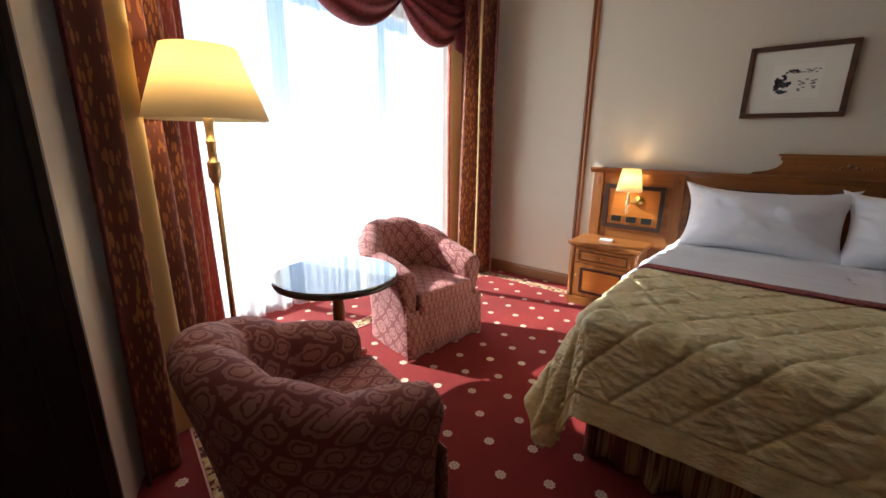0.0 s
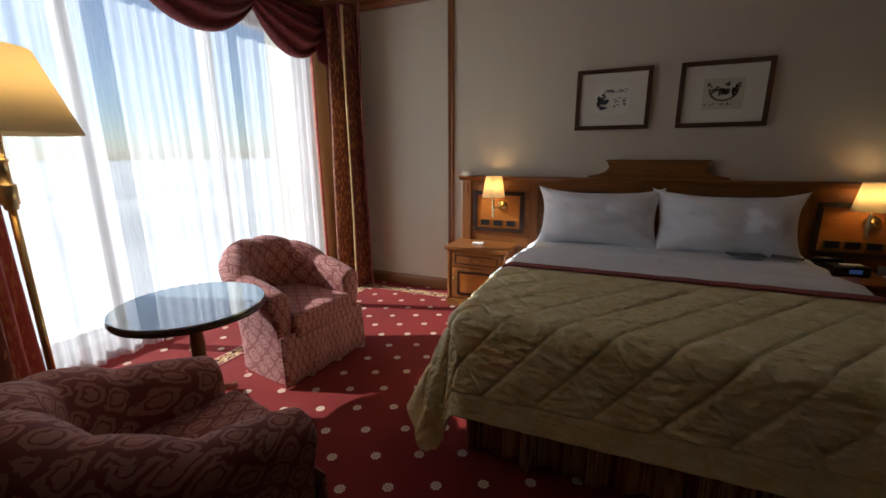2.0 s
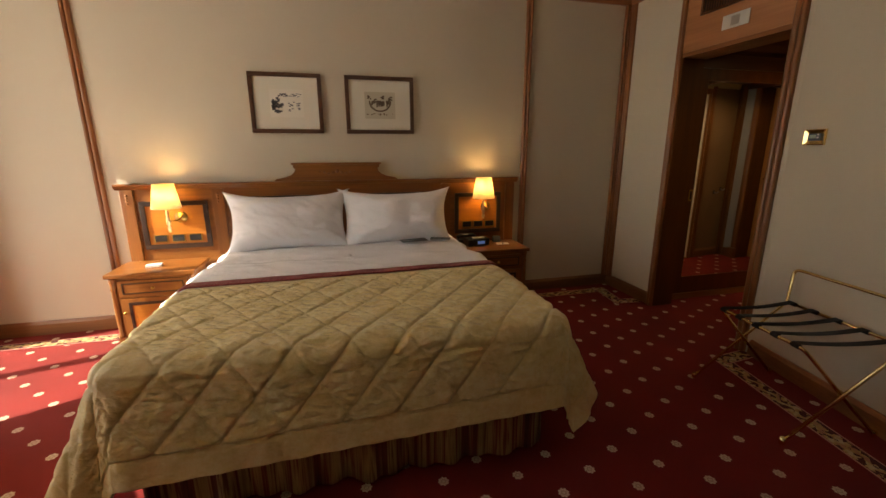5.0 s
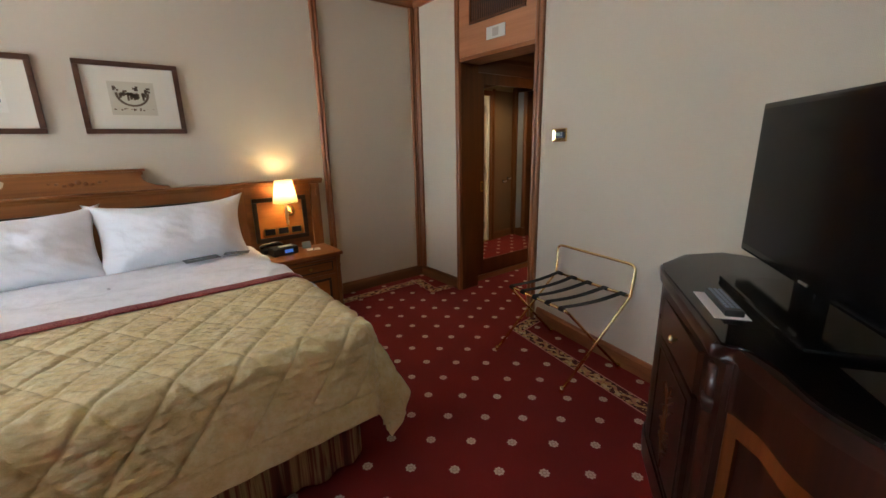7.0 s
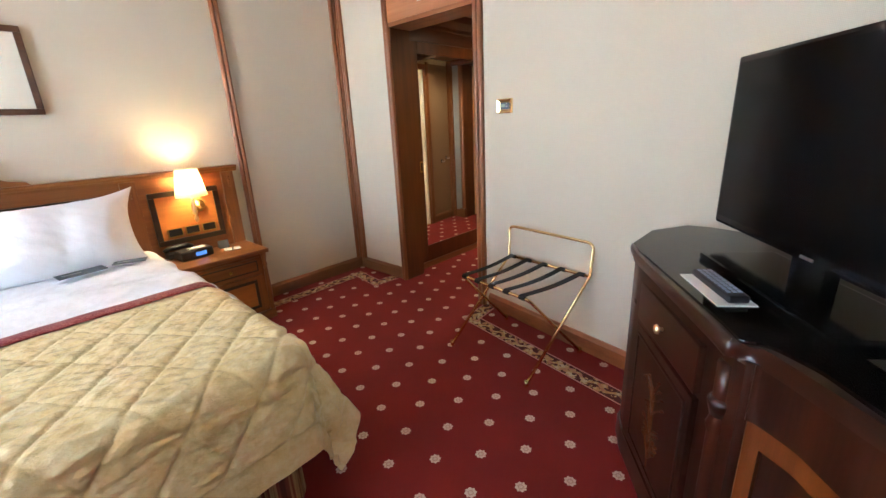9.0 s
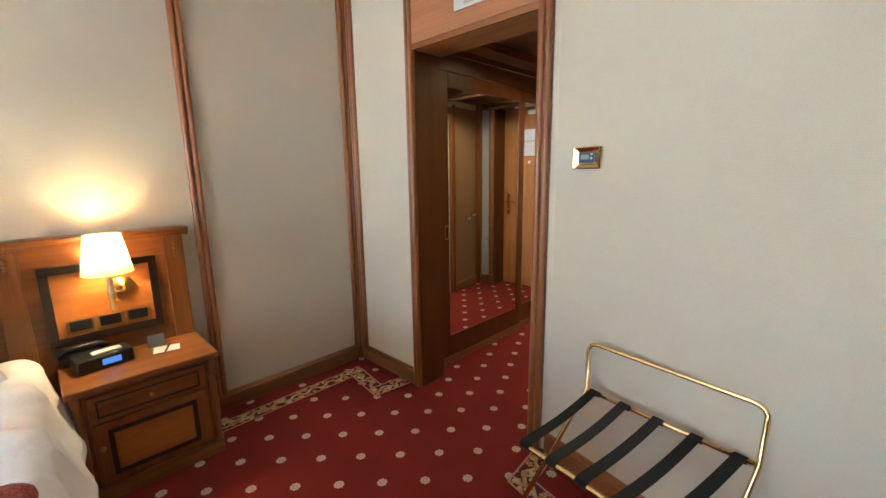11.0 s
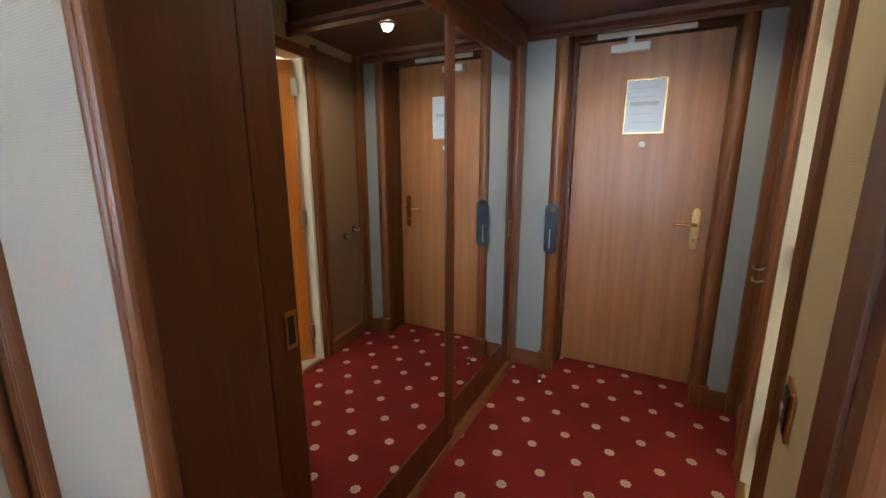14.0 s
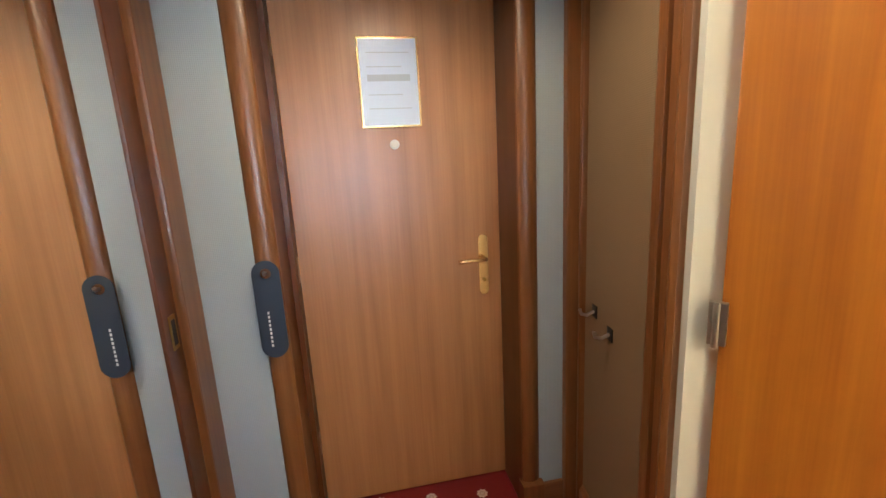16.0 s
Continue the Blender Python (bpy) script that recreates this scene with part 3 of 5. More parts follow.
# upright battens with two rounded ribs
def batten(name, x, y, w, axis="x", z1=CROWN, mat=None):
    prof = []
    k = 10
    for i in range(2 * k + 1):
        t = i / (2 * k)
        prof.append((0.012 + 0.014 * abs(math.sin(math.pi * 2 * t)) ** 0.6, t * w))
    prof = [(0.0, 0.0)] + prof + [(0.0, w)]
    if axis == "x":
        poly = [(x + t, y - o) for o, t in prof]
    else:
        poly = [(x - o, y - t) for o, t in prof]
    return structure(name, prism(poly, 0.10, z1), mat or M_TRIM, "upright cherry wood batten with two ribs", "trim")


batten("trim_batten_1", -4.455, 0, 0.062)
batten("trim_batten_2", -1.045, 0, 0.062)
batten("trim_batten_3", -0.068, 0, 0.066)
batten("trim_batten_4", 0, -0.03, 0.055, "y")
# baseboards
BP = [(0, 0), (0.022, 0), (0.022, 0.085), (0.014, 0.097), (0.010, 0.108), (0, 0.108)]
for i, (a, c) in enumerate((((0, 0, 0), (-6.05, 0, 0)), ((0, OP_L + 0.04, 0), (0, 0, 0)), ((SE1[0], SE1[1], 0), (SE0[0], SE0[1], 0)), ((-0.6, -4.6, 0), (-4.57, -4.6, 0)))):
    mat = M_BASE_X if abs(a[1] - c[1]) < 0.1 else M_BASE_Y
    if i == 2:
        mat = M_TRIM_Y
    if i == 3:
        a, c = c, a
    structure("baseboard_%d" % (i + 1), moulding(a, c, BP), mat, "low wooden baseboard with a rounded top", "baseboard")


def border(name, a, c, z=0.004):
    a, c = Vector((*a, 0)), Vector((*c, 0))
    d = c - a
    ob = structure(name, box(-0.055, -0.055, 0.0, d.length + 0.055, 0.055, 0.004), M_BORDER, "woven floral carpet border in gold and cream", "carpet")
    ob.matrix_world = Matrix.Translation((a.x, a.y, z - 0.004)) @ Matrix.Rotation(math.atan2(d.y, d.x), 4, "Z")


border("carpet_border_1", (-0.19, -0.19), (-5.22, -0.21), 0.0040)
border("carpet_border_2", (-0.20, -0.24), (-0.235, -0.50), 0.0046)
border("carpet_border_3", (-0.22, -0.52), (-0.02, -0.545), 0.0052)
border("carpet_border_4", (-5.28, -0.25), (-5.28, -3.02), 0.0046)
border("carpet_border_5", (-5.22, -3.05), (-4.0, -3.29), 0.0052)
border("carpet_border_6", (-0.27, -1.66), (-0.80, -4.3), 0.0040)
border("carpet_border_7", (-0.24, -1.64), (-0.06, -1.62), 0.0046)

# case of the opening: ribbed casings, jamb linings, transom panel
def casing(name, y0, y1):
    b = bmesh.new()
    prof = [(0, y0)]
    k = 16
    for i in range(k + 1):
        t = i / k
        prof.append((0.020 + 0.012 * abs(math.sin(math.pi * 2 * t)) ** 0.6, y0 + (y1 - y0) * t))
    prof.append((0, y1))
    return structure(name, prism([(-o, t) for o, t in prof], 0.0, H, 0, b), M_TRIM, "ribbed cherry wood door casing", "trim")


casing("trim_casing_1", OP_L + 0.055, OP_L)
casing("trim_casing_2", OP_R, OP_R - 0.07)
structure("jamb_1", box(0.0, OP_L - 0.004, 0, 0.20, OP_L + 0.02, OP_H), M_HALL, "smooth brown wooden jamb lining", "jamb")
structure("jamb_2", prism([(0.0, OP_R - 0.02), (0.172, OP_R - 0.062), (0.172, OP_R - 0.038), (0.0, OP_R + 0.004)], 0, OP_H), M_HALL, "smooth brown wooden jamb lining", "jamb")
structure("jamb_head", box(-0.012, OP_R, OP_H - 0.03, 0.22, OP_L, OP_H), M_TRIM_Y, "wooden head lining of the opening", "jamb")
structure("trim_transom_panel", box(-0.016, OP_R, OP_H, -0.001, OP_L, H), M_TRANSOM, "smooth orange wood panel above the opening", "trim")

# ---- hall ----
# the hall's long wall runs askew: what stands on it is turned about its far end
SKEW = Matrix.Translation((2.2, YS, 0)) @ Matrix.Rotation(radians(-8.4), 4, "Z") @ Matrix.Translation((-2.2, -YS, 0))


def askew(ob):
    ob.matrix_world = SKEW @ ob.matrix_world
    return ob


structure("hall_ceiling", box(0.2, YS - 0.2, 2.30, XD + 0.3, 0.4, 2.42), M_HALL_X, "dark glossy wooden hall ceiling", "ceiling")
structure("hall_soffit", box(1.55, YS, 2.165, XL + 0.1, 0.2, 2.30), M_HALL_X, "lowered dark wooden soffit before the entry door", "ceiling")
structure("trim_soffit_edge", moulding((1.55, 0.0, 2.11), (1.55, YS, 2.11), [(0, 0), (-0.02, 0.0), (-0.03, 0.02), (-0.022, 0.045), (-0.032, 0.07), (0, 0.07)]), M_HALL_Y, "moulded edge of the hall soffit", "trim")
structure("wall_hall_east", box(XL + 0.06, YS - 0.2, 0, XL + 0.2, 0.4, 2.4), M_HALL, "plain wooden wall round the entry door")
structure("wall_hall_north", box(0.2, 0.05, 0, XL + 0.1, 0.2, 2.4), M_HALL, "back of the built-in wardrobe")
BX0, BX1 = 0.945, 1.665       # bathroom opening in the hall's long wall
b = box(0.14, YS - 0.12, 0, BX0, YS, 2.4)
box(BX1, YS - 0.12, 0, XL + 0.06, YS, 2.4, 0, b)
box(BX0, YS - 0.12, 2.02, BX1, YS, 2.4, 0, b)
askew(structure("wall_hall_south", b, M_CREAM, "cream wallpaper hall wall with the bathroom opening"))
# bathroom, only its near corner is seen
askew(structure("bathroom_floor", box(0.3, -3.6, 0.0, 2.6, YS - 0.005, 0.006), M_TILE, "cream stone bathroom floor", "floor"))
askew(structure("wall_bathroom_1", box(0.1, -3.7, 0, 2.7, -3.6, 2.4), M_PLASTER, "plain cream bathroom wall"))
askew(structure("wall_bathroom_2", box(2.6, -3.6, 0, 2.7, YS - 0.12, 2.4), M_PLASTER, "plain cream bathroom wall"))
askew(structure("wall_bathroom_3", box(0.22, -3.6, 0, 0.3, YS - 0.12, 2.4), M_PLASTER, "plain cream bathroom wall"))
askew(structure("bathroom_ceiling", box(0.1, -3.7, 2.4, 2.7, YS - 0.05, 2.46), M_CEIL, "white bathroom ceiling", "ceiling"))

# casings of the bathroom opening
CASE = [(0, 0), (0.018, 0), (0.026, 0.012), (0.020, 0.03), (0.028, 0.05), (0.016, 0.06), (0, 0.06)]
def upright(name, x, y, prof, turn, mat, label, z0=0.0, z1=2.06):
    b = prism([(o, t) for o, t in prof], z0, z1)
    ob = structure(name, b, mat, label, "trim")
    ob.matrix_world = pose(x, y, 0, 0, 0, turn)
    return ob


askew(upright("trim_bath_casing_1", BX1 + 0.06, YS, CASE, 90, M_CASE, "brown moulded casing of the bathroom door"))
askew(upright("trim_bath_casing_2", BX0, YS, CASE, 90, M_CASE, "brown moulded casing of the bathroom door"))
askew(structure("jamb_bath_far", box(BX1 - 0.022, YS - 0.125, 0, BX1 + 0.002, YS - 0.001, 2.03), M_ALU, "white painted rebate of the bathroom frame", "jamb"))
askew(structure("jamb_bath_near", box(BX0 - 0.002, YS - 0.125, 0, BX0 + 0.022, YS - 0.001, 2.03), M_HALL, "brown bathroom door jamb", "jamb"))
askew(structure("trim_bath_head", box(BX0 - 0.06, YS, 2.02, BX1 + 0.06, YS + 0.024, 2.085, 0.006), M_TRIM_H, "brown head casing of the bathroom door", "trim"))
askew(structure("trim_threshold", box(BX0, YS - 0.02, 0.0, BX1, YS + 0.012, 0.010, 0.003), M_BRASS_A, "thin metal strip at the bathroom threshold", "trim"))

bath = thing("bathroom_door", "glossy orange wood veneer bathroom door standing half open", "door", BX1 - 0.03, YS - 0.075, 0.008, 180 + 46)
askew(bath)
part("leaf", box(0.0, -0.02, 0, 0.68, 0.02, 2.0, 0.003), M_BATH, bath)
for z in (0.22, 1.02, 1.84):
    b = box(-0.022, -0.036, z - 0.05, 0.014, -0.021, z + 0.05, 0.003)
    tube([(-0.006, -0.040, z - 0.052), (-0.006, -0.040, z + 0.052)], 0.007, 10, b)
    part("hinge", b, M_STEEL, bath, "steel butt hinge")

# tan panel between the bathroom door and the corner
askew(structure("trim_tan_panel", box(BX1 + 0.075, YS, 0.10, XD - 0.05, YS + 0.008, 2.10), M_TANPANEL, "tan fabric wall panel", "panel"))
for x in (BX1 + 0.06, XD - 0.05):
    askew(structure("trim_tan_edge", box(x, YS, 0.0, x + 0.04, YS + 0.03, 2.115, 0.008), M_CASE, "slim brown wooden edge strip", "trim"))
askew(structure("baseboard_5", moulding((BX1 + 0.06, YS, 0), (XD, YS, 0), BP), M_BASE_X, "low wooden baseboard", "baseboard"))
hook = thing("wall_hook", "small dark metal coat hook on the tan panel", "hook", 2.12, YS + 0.009, 0.88)
askew(hook)
part("plate", box(-0.018, 0, -0.022, 0.018, 0.004, 0.022, 0.002), M_BLACK, hook)
part("peg", tube([(0, 0.003, 0), (0, 0.03, -0.012), (0, 0.05, -0.006), (0, 0.055, 0.012)], 0.006, 8), M_STEEL, hook)
copy_thing(hook, SKEW @ pose(2.0, YS + 0.009, 0.845))

# panels and casings beside the entry door
def door_side(name, y0, y1, cas0, cas1):
    structure("trim_panel_" + name, box(XD, y0, 0.10, XD + 0.02, y1, 2.105), M_GREY, "narrow pale grey fabric panel beside the entry door", "panel")
    structure("trim_backing_" + name, box(XD + 0.02, min(y0, cas0), 0, XL + 0.06, max(y1, cas1), 2.3), M_HALL, "brown wooden door surround", "trim")
    b = bmesh.new()
    k = 14
    prof = [(0, cas0)] + [(0.016 + 0.016 * math.sin(math.pi * i / k) ** 0.7, cas0 + (cas1 - cas0) * i / k) for i in range(k + 1)] + [(0, cas1)]
    structure("trim_casing_" + name, prism([(XD + 0.02 - o, t) for o, t in prof], 0, 2.11, 0, b), M_CASE, "rounded cherry wood casing of the entry door", "trim")
    structure("plinth_" + name, box(XD - 0.035, cas0 - 0.01, 0, XD + 0.02, cas1 + 0.01, 0.13, 0.004), M_CASE, "square wooden plinth block", "trim")
    structure("baseboard_" + name, box(XD - 0.012, y0, 0, XD + 0.02, y1, 0.11, 0.005), M_BASE_Y, "low wooden baseboard", "baseboard")


door_side("left", -0.772, YM - 0.002, -0.846, -0.772)
door_side("right", -1.838, -1.738, -1.738, -1.668)
structure("trim_entry_corner", box(XD - 0.03, YS - 0.02, 0.0, XD + 0.02, -1.838, 2.16, 0.008), M_CASE, "dark brown wooden corner strip", "trim")
structure("trim_entry_head", moulding((XD, YS, 2.095), (XD, YM, 2.095), [(-0.02, 0), (0.016, 0), (0.026, 0.02), (0.02, 0.045), (0.032, 0.075), (-0.02, 0.075)]), M_HALL_Y, "dark moulded head over the entry door", "trim")
b = box(XL - 0.055, -0.866, 0, XL + 0.055, -0.835, 2.16)
box(XL - 0.055, -1.69, 0, XL + 0.055, -1.670, 2.16, 0, b)
box(XL - 0.055, -1.670, 2.098, XL + 0.055, -0.866, 2.16, 0, b)
structure("entry_door_frame", b, M_HALL, "brown rebated entry door frame", "door frame")

# ---- entry door ----
ed = thing("entry_door", "closed brown wood veneer entry door with brass lever", "door", XL, -0.868, 0.008, 0)
W = 0.80
part("leaf", box(0, -W, 0, 0.045, 0, 2.085, 0.003), M_DOOR, ed)
n = part("notice_frame", box(-0.010, -0.505, 1.547, 0.0, -0.283, 1.861, 0.003), M_BRASS_G, ed, "brass-edged framed notice")
part("notice_sheet", box(-0.013, -0.497, 1.555, -0.010, -0.291, 1.853), M_PAPER_REFLECT, n)
b = bmesh.new()
for k in range(5):
    box(-0.0140, -0.47 + 0.03 * (k % 2), 1.805 - k * 0.048, -0.0130, -0.315, 1.808 - k * 0.048 + (0.02 if k == 2 else 0.0), 0, b)
part("notice_print", b, material("faded_print", (0.42, 0.47, 0.58), 0.6), n)
tagged(n.children[-1], "", "", "", "stuff")
b = lathe([(0.018, 0), (0.018, 0.006), (0.012, 0.008)], 18)
pe = part("peephole", b, M_WHITE, ed, "round white peephole rim")
pe.matrix_local = pose(-0.0005, -0.397, 1.486, 0, -90, 0)
esc = [(0.020 * math.cos(t), 0.1075 + 0.02 * math.sin(t)) for t in [math.pi * i / 10 for i in range(11)]]
b = prism(esc + [(-x, -y) for x, y in esc], 0, 0.008, 0.002)
hp = part("lever_plate", b, M_BRASS_G, ed, "polished brass lever plate")
hp.matrix_local = Matrix.Translation((0.0, -0.726, 0.990)) @ Matrix(((0, 0, -1, 0), (1, 0, 0, 0), (0, 1, 0, 0), (0, 0, 0, 1)))
part("lever", tube([(0.0, 0, 0.03), (0, 0, 0.045)], 0.010, 12, tube([(0.002, 0.0, 0.045), (0.02, 0.0, 0.052), (0.06, 0.003, 0.052), (0.095, 0.0, 0.048), (0.112, -0.004, 0.044)], 0.0085, 12)), M_BRASS_G, hp, "curved brass lever", True)
hp.children[0].location = (0, 0.028, -0.004)
part("keyhole", lathe([(0.008, 0), (0.008, 0.010), (0.004, 0.011)], 14, None, (0, -0.062, 0.006)), M_BRASS_A, hp)
for z in (0.30, 1.04, 1.85):
    b = tube([(-0.008, 0.006, z - 0.05), (-0.008, 0.006, z + 0.05)], 0.008, 12)
    part("hinge", b, M_STEEL, ed, "steel barrel hinge")
cl = thing("door_closer", "white door closer with slide rail above the entry door", "door closer", XL, -0.868, 0.0)
part("rail", box(-0.06, -0.615, 2.098, -0.035, -0.105, 2.128, 0.004), M_ALU, cl)
part("body", box(-0.055, -0.395, 2.018, -0.001, -0.185, 2.062, 0.006), M_ALU, cl)
part("arm", box(-0.052, -0.31, 2.06, -0.040, -0.27, 2.10, 0.003), M_STEEL, cl)

# door hanger on the casing
b = bmesh.new()
N = 16
outer = [(0.042 * math.cos(math.pi * i / N), 0.122 + 0.042 * math.sin(math.pi * i / N)) for i in range(N + 1)] + [(-0.042 * math.cos(math.pi * i / N), -0.122 - 0.042 * math.sin(math.pi * i / N)) for i in range(N + 1)]
hole = [(0.017 * math.cos(2 * math.pi * i / 16), 0.122 + 0.017 * math.sin(2 * math.pi * i / 16)) for i in range(16)]
ov = [b.verts.new((0, x, z)) for x, z in outer]
iv = [b.verts.new((0, x, z)) for x, z in hole]
oe = [b.edges.new((ov[i], ov[(i + 1) % len(ov)])) for i in range(len(ov))]
ie = [b.edges.new((iv[i], iv[(i + 1) % len(iv)])) for i in range(len(iv))]
bmesh.ops.triangle_fill(b, edges=oe + ie, use_beauty=True)
ex = bmesh.ops.extrude_face_region(b, geom=b.faces[:])
for v in [g for g in ex["geom"] if isinstance(g, bmesh.types.BMVert)]:
    v.co.x += 0.004
hang = thing("door_hanger", "navy blue door hanger on a small hook beside the door", "door hanger", XD - 0.025, -0.805, 0.976)
part("card", b, M_FELT, hang)
b = bmesh.new()
for k in range(9):
    box(-0.0006, 0.004, -0.125 + k * 0.014, 0.0, 0.010, -0.116 + k * 0.014, 0, b)
part("print", b, M_WHITE, hang)
part("hook", tube([(0.004, 0, 0.122), (-0.012, 0, 0.122), (-0.016, 0, 0.130)], 0.006, 10), M_STEEL, hang)
stop = thing("door_stop", "small metal door stop on the carpet", "door stop", 2.08, -0.82, 0)
part("post", lathe([(0.02, 0), (0.02, 0.006), (0.010, 0.012), (0.010, 0.035), (0.014, 0.038), (0.012, 0.048)], 18), M_CHROME, stop, "", True)

# ---- mirrored wardrobe ----
wd = thing("sliding_wardrobe", "built-in wardrobe with two mirrored sliding doors in brown wood", "wardrobe", 0, YM, 0)
b = box(0.20, 0.0, 0.0, 0.27, 0.10, 2.16, 0.004)
part("side_panel", b, M_HALL_D, wd)
part("side_panel", box(2.14, -0.02, 0.0, XD, 0.10, 2.16, 0.008), M_CASE, wd)
part("head_rail", box(0.27, -0.026, 2.04, 2.14, 0.10, 2.30, 0.006), M_HALL_X, wd)
part("head_moulding", moulding((XD, 0.0, 2.12), (0.2, 0.0, 2.12), [(0, 0), (0.014, 0), (0.03, 0.03), (0.022, 0.06), (0.05, 0.12), (0.05, 0.18), (0, 0.18)]), M_HALL_X, wd)
part("floor_rail", box(0.27, -0.026, 0.0, 2.14, 0.10, 0.055, 0.006), M_BASE_X, wd)


def mirror_door(x0, x1, y, left, right):
    f = box(x0, y, 0.06, x0 + left, y + 0.03, 2.04, 0.005)
    box(x1 - right, y, 0.06, x1, y + 0.03, 2.04, 0.005, f)
    box(x0 + left, y, 0.06, x1 - right, y + 0.03, 0.22, 0.005, f)
    box(x0 + left, y, 1.945, x1 - right, y + 0.03, 2.04, 0.005, f)
    d = part("sliding_door", f, M_HALL, wd)
    part("mirror", box(x0 + left, y + 0.006, 0.22, x1 - right, y + 0.012, 1.945), M_MIRROR, d, "clear wall mirror")
    return d


d1 = mirror_door(0.27, 1.272, -0.020, 0.095, 0.076)
d2 = mirror_door(1.20, 2.14, 0.004, 0.065, 0.090)
for d, x in ((d1, 0.338), (d2, 2.10)):
    y = -0.023 if d is d1 else 0.001
    b = box(x - 0.018, y, 0.935, x + 0.018, y + 0.004, 1.035, 0.002)
    h = part("pull_rim", b, M_BRASS_A, d, "recessed brass finger pull")
    part("pull_well", box(x - 0.010, y - 0.001, 0.948, x + 0.010, y + 0.002, 1.022), M_BLACK, d)


# hall lights: small recessed downlights
def downlight(x, y, z, power):
    t = thing("downlight", "small brass recessed downlight glowing warm", "ceiling light", x, y, z, 0, "hall downlights")
    ring = []
    part("rim", lathe([(0.030, -0.004), (0.046, -0.006), (0.048, 0.0), (0.030, 0.001)], 24), M_BRASS, t)
    part("lens", lathe([(0.029, -0.003), (0.029, 0.002)], 20), M_DOWN, t)
    lamp("downlight_beam", "SPOT", look((x, y, z - 0.012), (x, y, 0)), power, (1.0, 0.67, 0.35), radius=0.03, spot=radians(158))
    return t


downlight(0.95, -1.20, 2.298, 1.4)
downlight(1.76, -1.26, 2.163, 2.1)
lamp("bathroom_light", "POINT", pose(1.2, -2.7, 2.15), 8, (1.0, 0.74, 0.42), radius=0.12)

sw = thing("card_switch", "brass-framed dark key card switch on the cream hall wall", "switch", 0.724, YS + 0.001, 0.86)
askew(sw)
part("plate", box(-0.048, 0, -0.06, 0.048, 0.009, 0.06, 0.004), M_BRASS_G, sw)
part("slot", box(-0.034, 0.009, -0.045, 0.034, 0.013, 0.045, 0.003), M_BLACK, sw)
part("lever", box(-0.02, 0.013, -0.012, 0.02, 0.018, 0.008, 0.002), M_STEEL, sw)

# ---- above and beside the opening ----
vent = thing("transom_vent", "dark slatted air grille set in the wood above the opening", "vent", -0.016, -1.12, 2.47)
part("backing", box(-0.001, -0.28, -0.11, 0.001, 0.28, 0.15), M_BLACK, vent)
fr = box(-0.012, -0.30, -0.125, -0.001, 0.30, -0.105, 0.003)
box(-0.012, -0.30, -0.105, -0.001, -0.28, 0.15, 0.003, fr)
box(-0.012, 0.28, -0.105, -0.001, 0.30, 0.15, 0.003, fr)
part("frame", fr, M_HALL, vent)
for i in range(26):
    part("slat", box(-0.007, -0.272 + i * 0.021, -0.104, -0.002, -0.262 + i * 0.021, 0.15), M_HALL_Y, vent)
sg = thing("room_sign", "small pale metal plate with a grey square", "sign", -0.017, -1.12, 2.24)
part("plate", box(-0.006, -0.10, -0.045, 0.0, 0.10, 0.045, 0.002), M_ALU, sg)
part("mark", box(-0.007, -0.032, -0.03, -0.006, 0.032, 0.03), M_STEEL, sg)

th = thing("thermostat", "brass-framed thermostat with a small green display", "thermostat", -0.036, -1.775, 1.45, -11.4)
b = bmesh.new()
rim = [[b.verts.new((x, sy * w, sz * h)) for sy, sz in ((-1, -1), (1, -1), (1, 1), (-1, 1))] for x, w, h in ((0.0, 0.066, 0.044), (-0.012, 0.066, 0.044), (-0.015, 0.062, 0.040), (-0.006, 0.044, 0.026), (-0.005, 0.040, 0.022))]
for r0, r1 in zip(rim, rim[1:]):
    for k in range(4):
        b.faces.new((r0[k], r0[(k + 1) % 4], r1[(k + 1) % 4], r1[k]))
b.faces.new(rim[-1])
part("brass_frame", b, M_BRASS_T, th)
f = part("face", box(-0.012, -0.037, -0.020, -0.004, 0.037, 0.021, 0.002), M_NAVY, th)
part("display", box(-0.0132, -0.012, -0.006, -0.012, 0.027, 0.013), M_GREEN, f)
for dz in (0.014, -0.002):
    k = part("button", lathe([(0.005, 0), (0.005, 0.003)], 12), M_ALU, f)
    k.matrix_local = pose(-0.012, -0.025, dz, 0, -90, 0)

# ---- headboard ----
hb = thing("headboard", "wide cherry wood headboard wall with carved crest and dark-edged panels", "headboard", -2.706, 0, 0)
HW = 1.585
part("back_board", box(-HW, -0.035, 0.02, HW, -0.002, 1.10, 0.003), M_HEAD, hb)
part("cap", moulding((HW + 0.03, 0, 1.095), (-HW - 0.03, 0, 1.095), [(0, 0), (0.045, 0), (0.052, 0.012), (0.062, 0.02), (0.07, 0.036), (0.062, 0.045), (0, 0.045)]), M_HEAD, hb)
for x in (-HW, -0.965, 0.885, HW - 0.085):
    b = box(x, -0.055, 0.05, x + 0.085, -0.035, 1.095, 0.005)
    p = part("pilaster", b, M_HEAD_V, hb)
    b = bmesh.new()
    for k in range(4):
        lathe([(0.002, 0), (0.011 - 0.001 * k, 0.003), (0.006, 0.007), (0.001, 0.009)], 10, b, (0, -k * 0.021, 0))
    c = part("carved_drop", b, M_HEAD, p, "carved leaf drop")
    c.matrix_local = pose(x + 0.0425, -0.054, 1.055, 90, 0, 0)
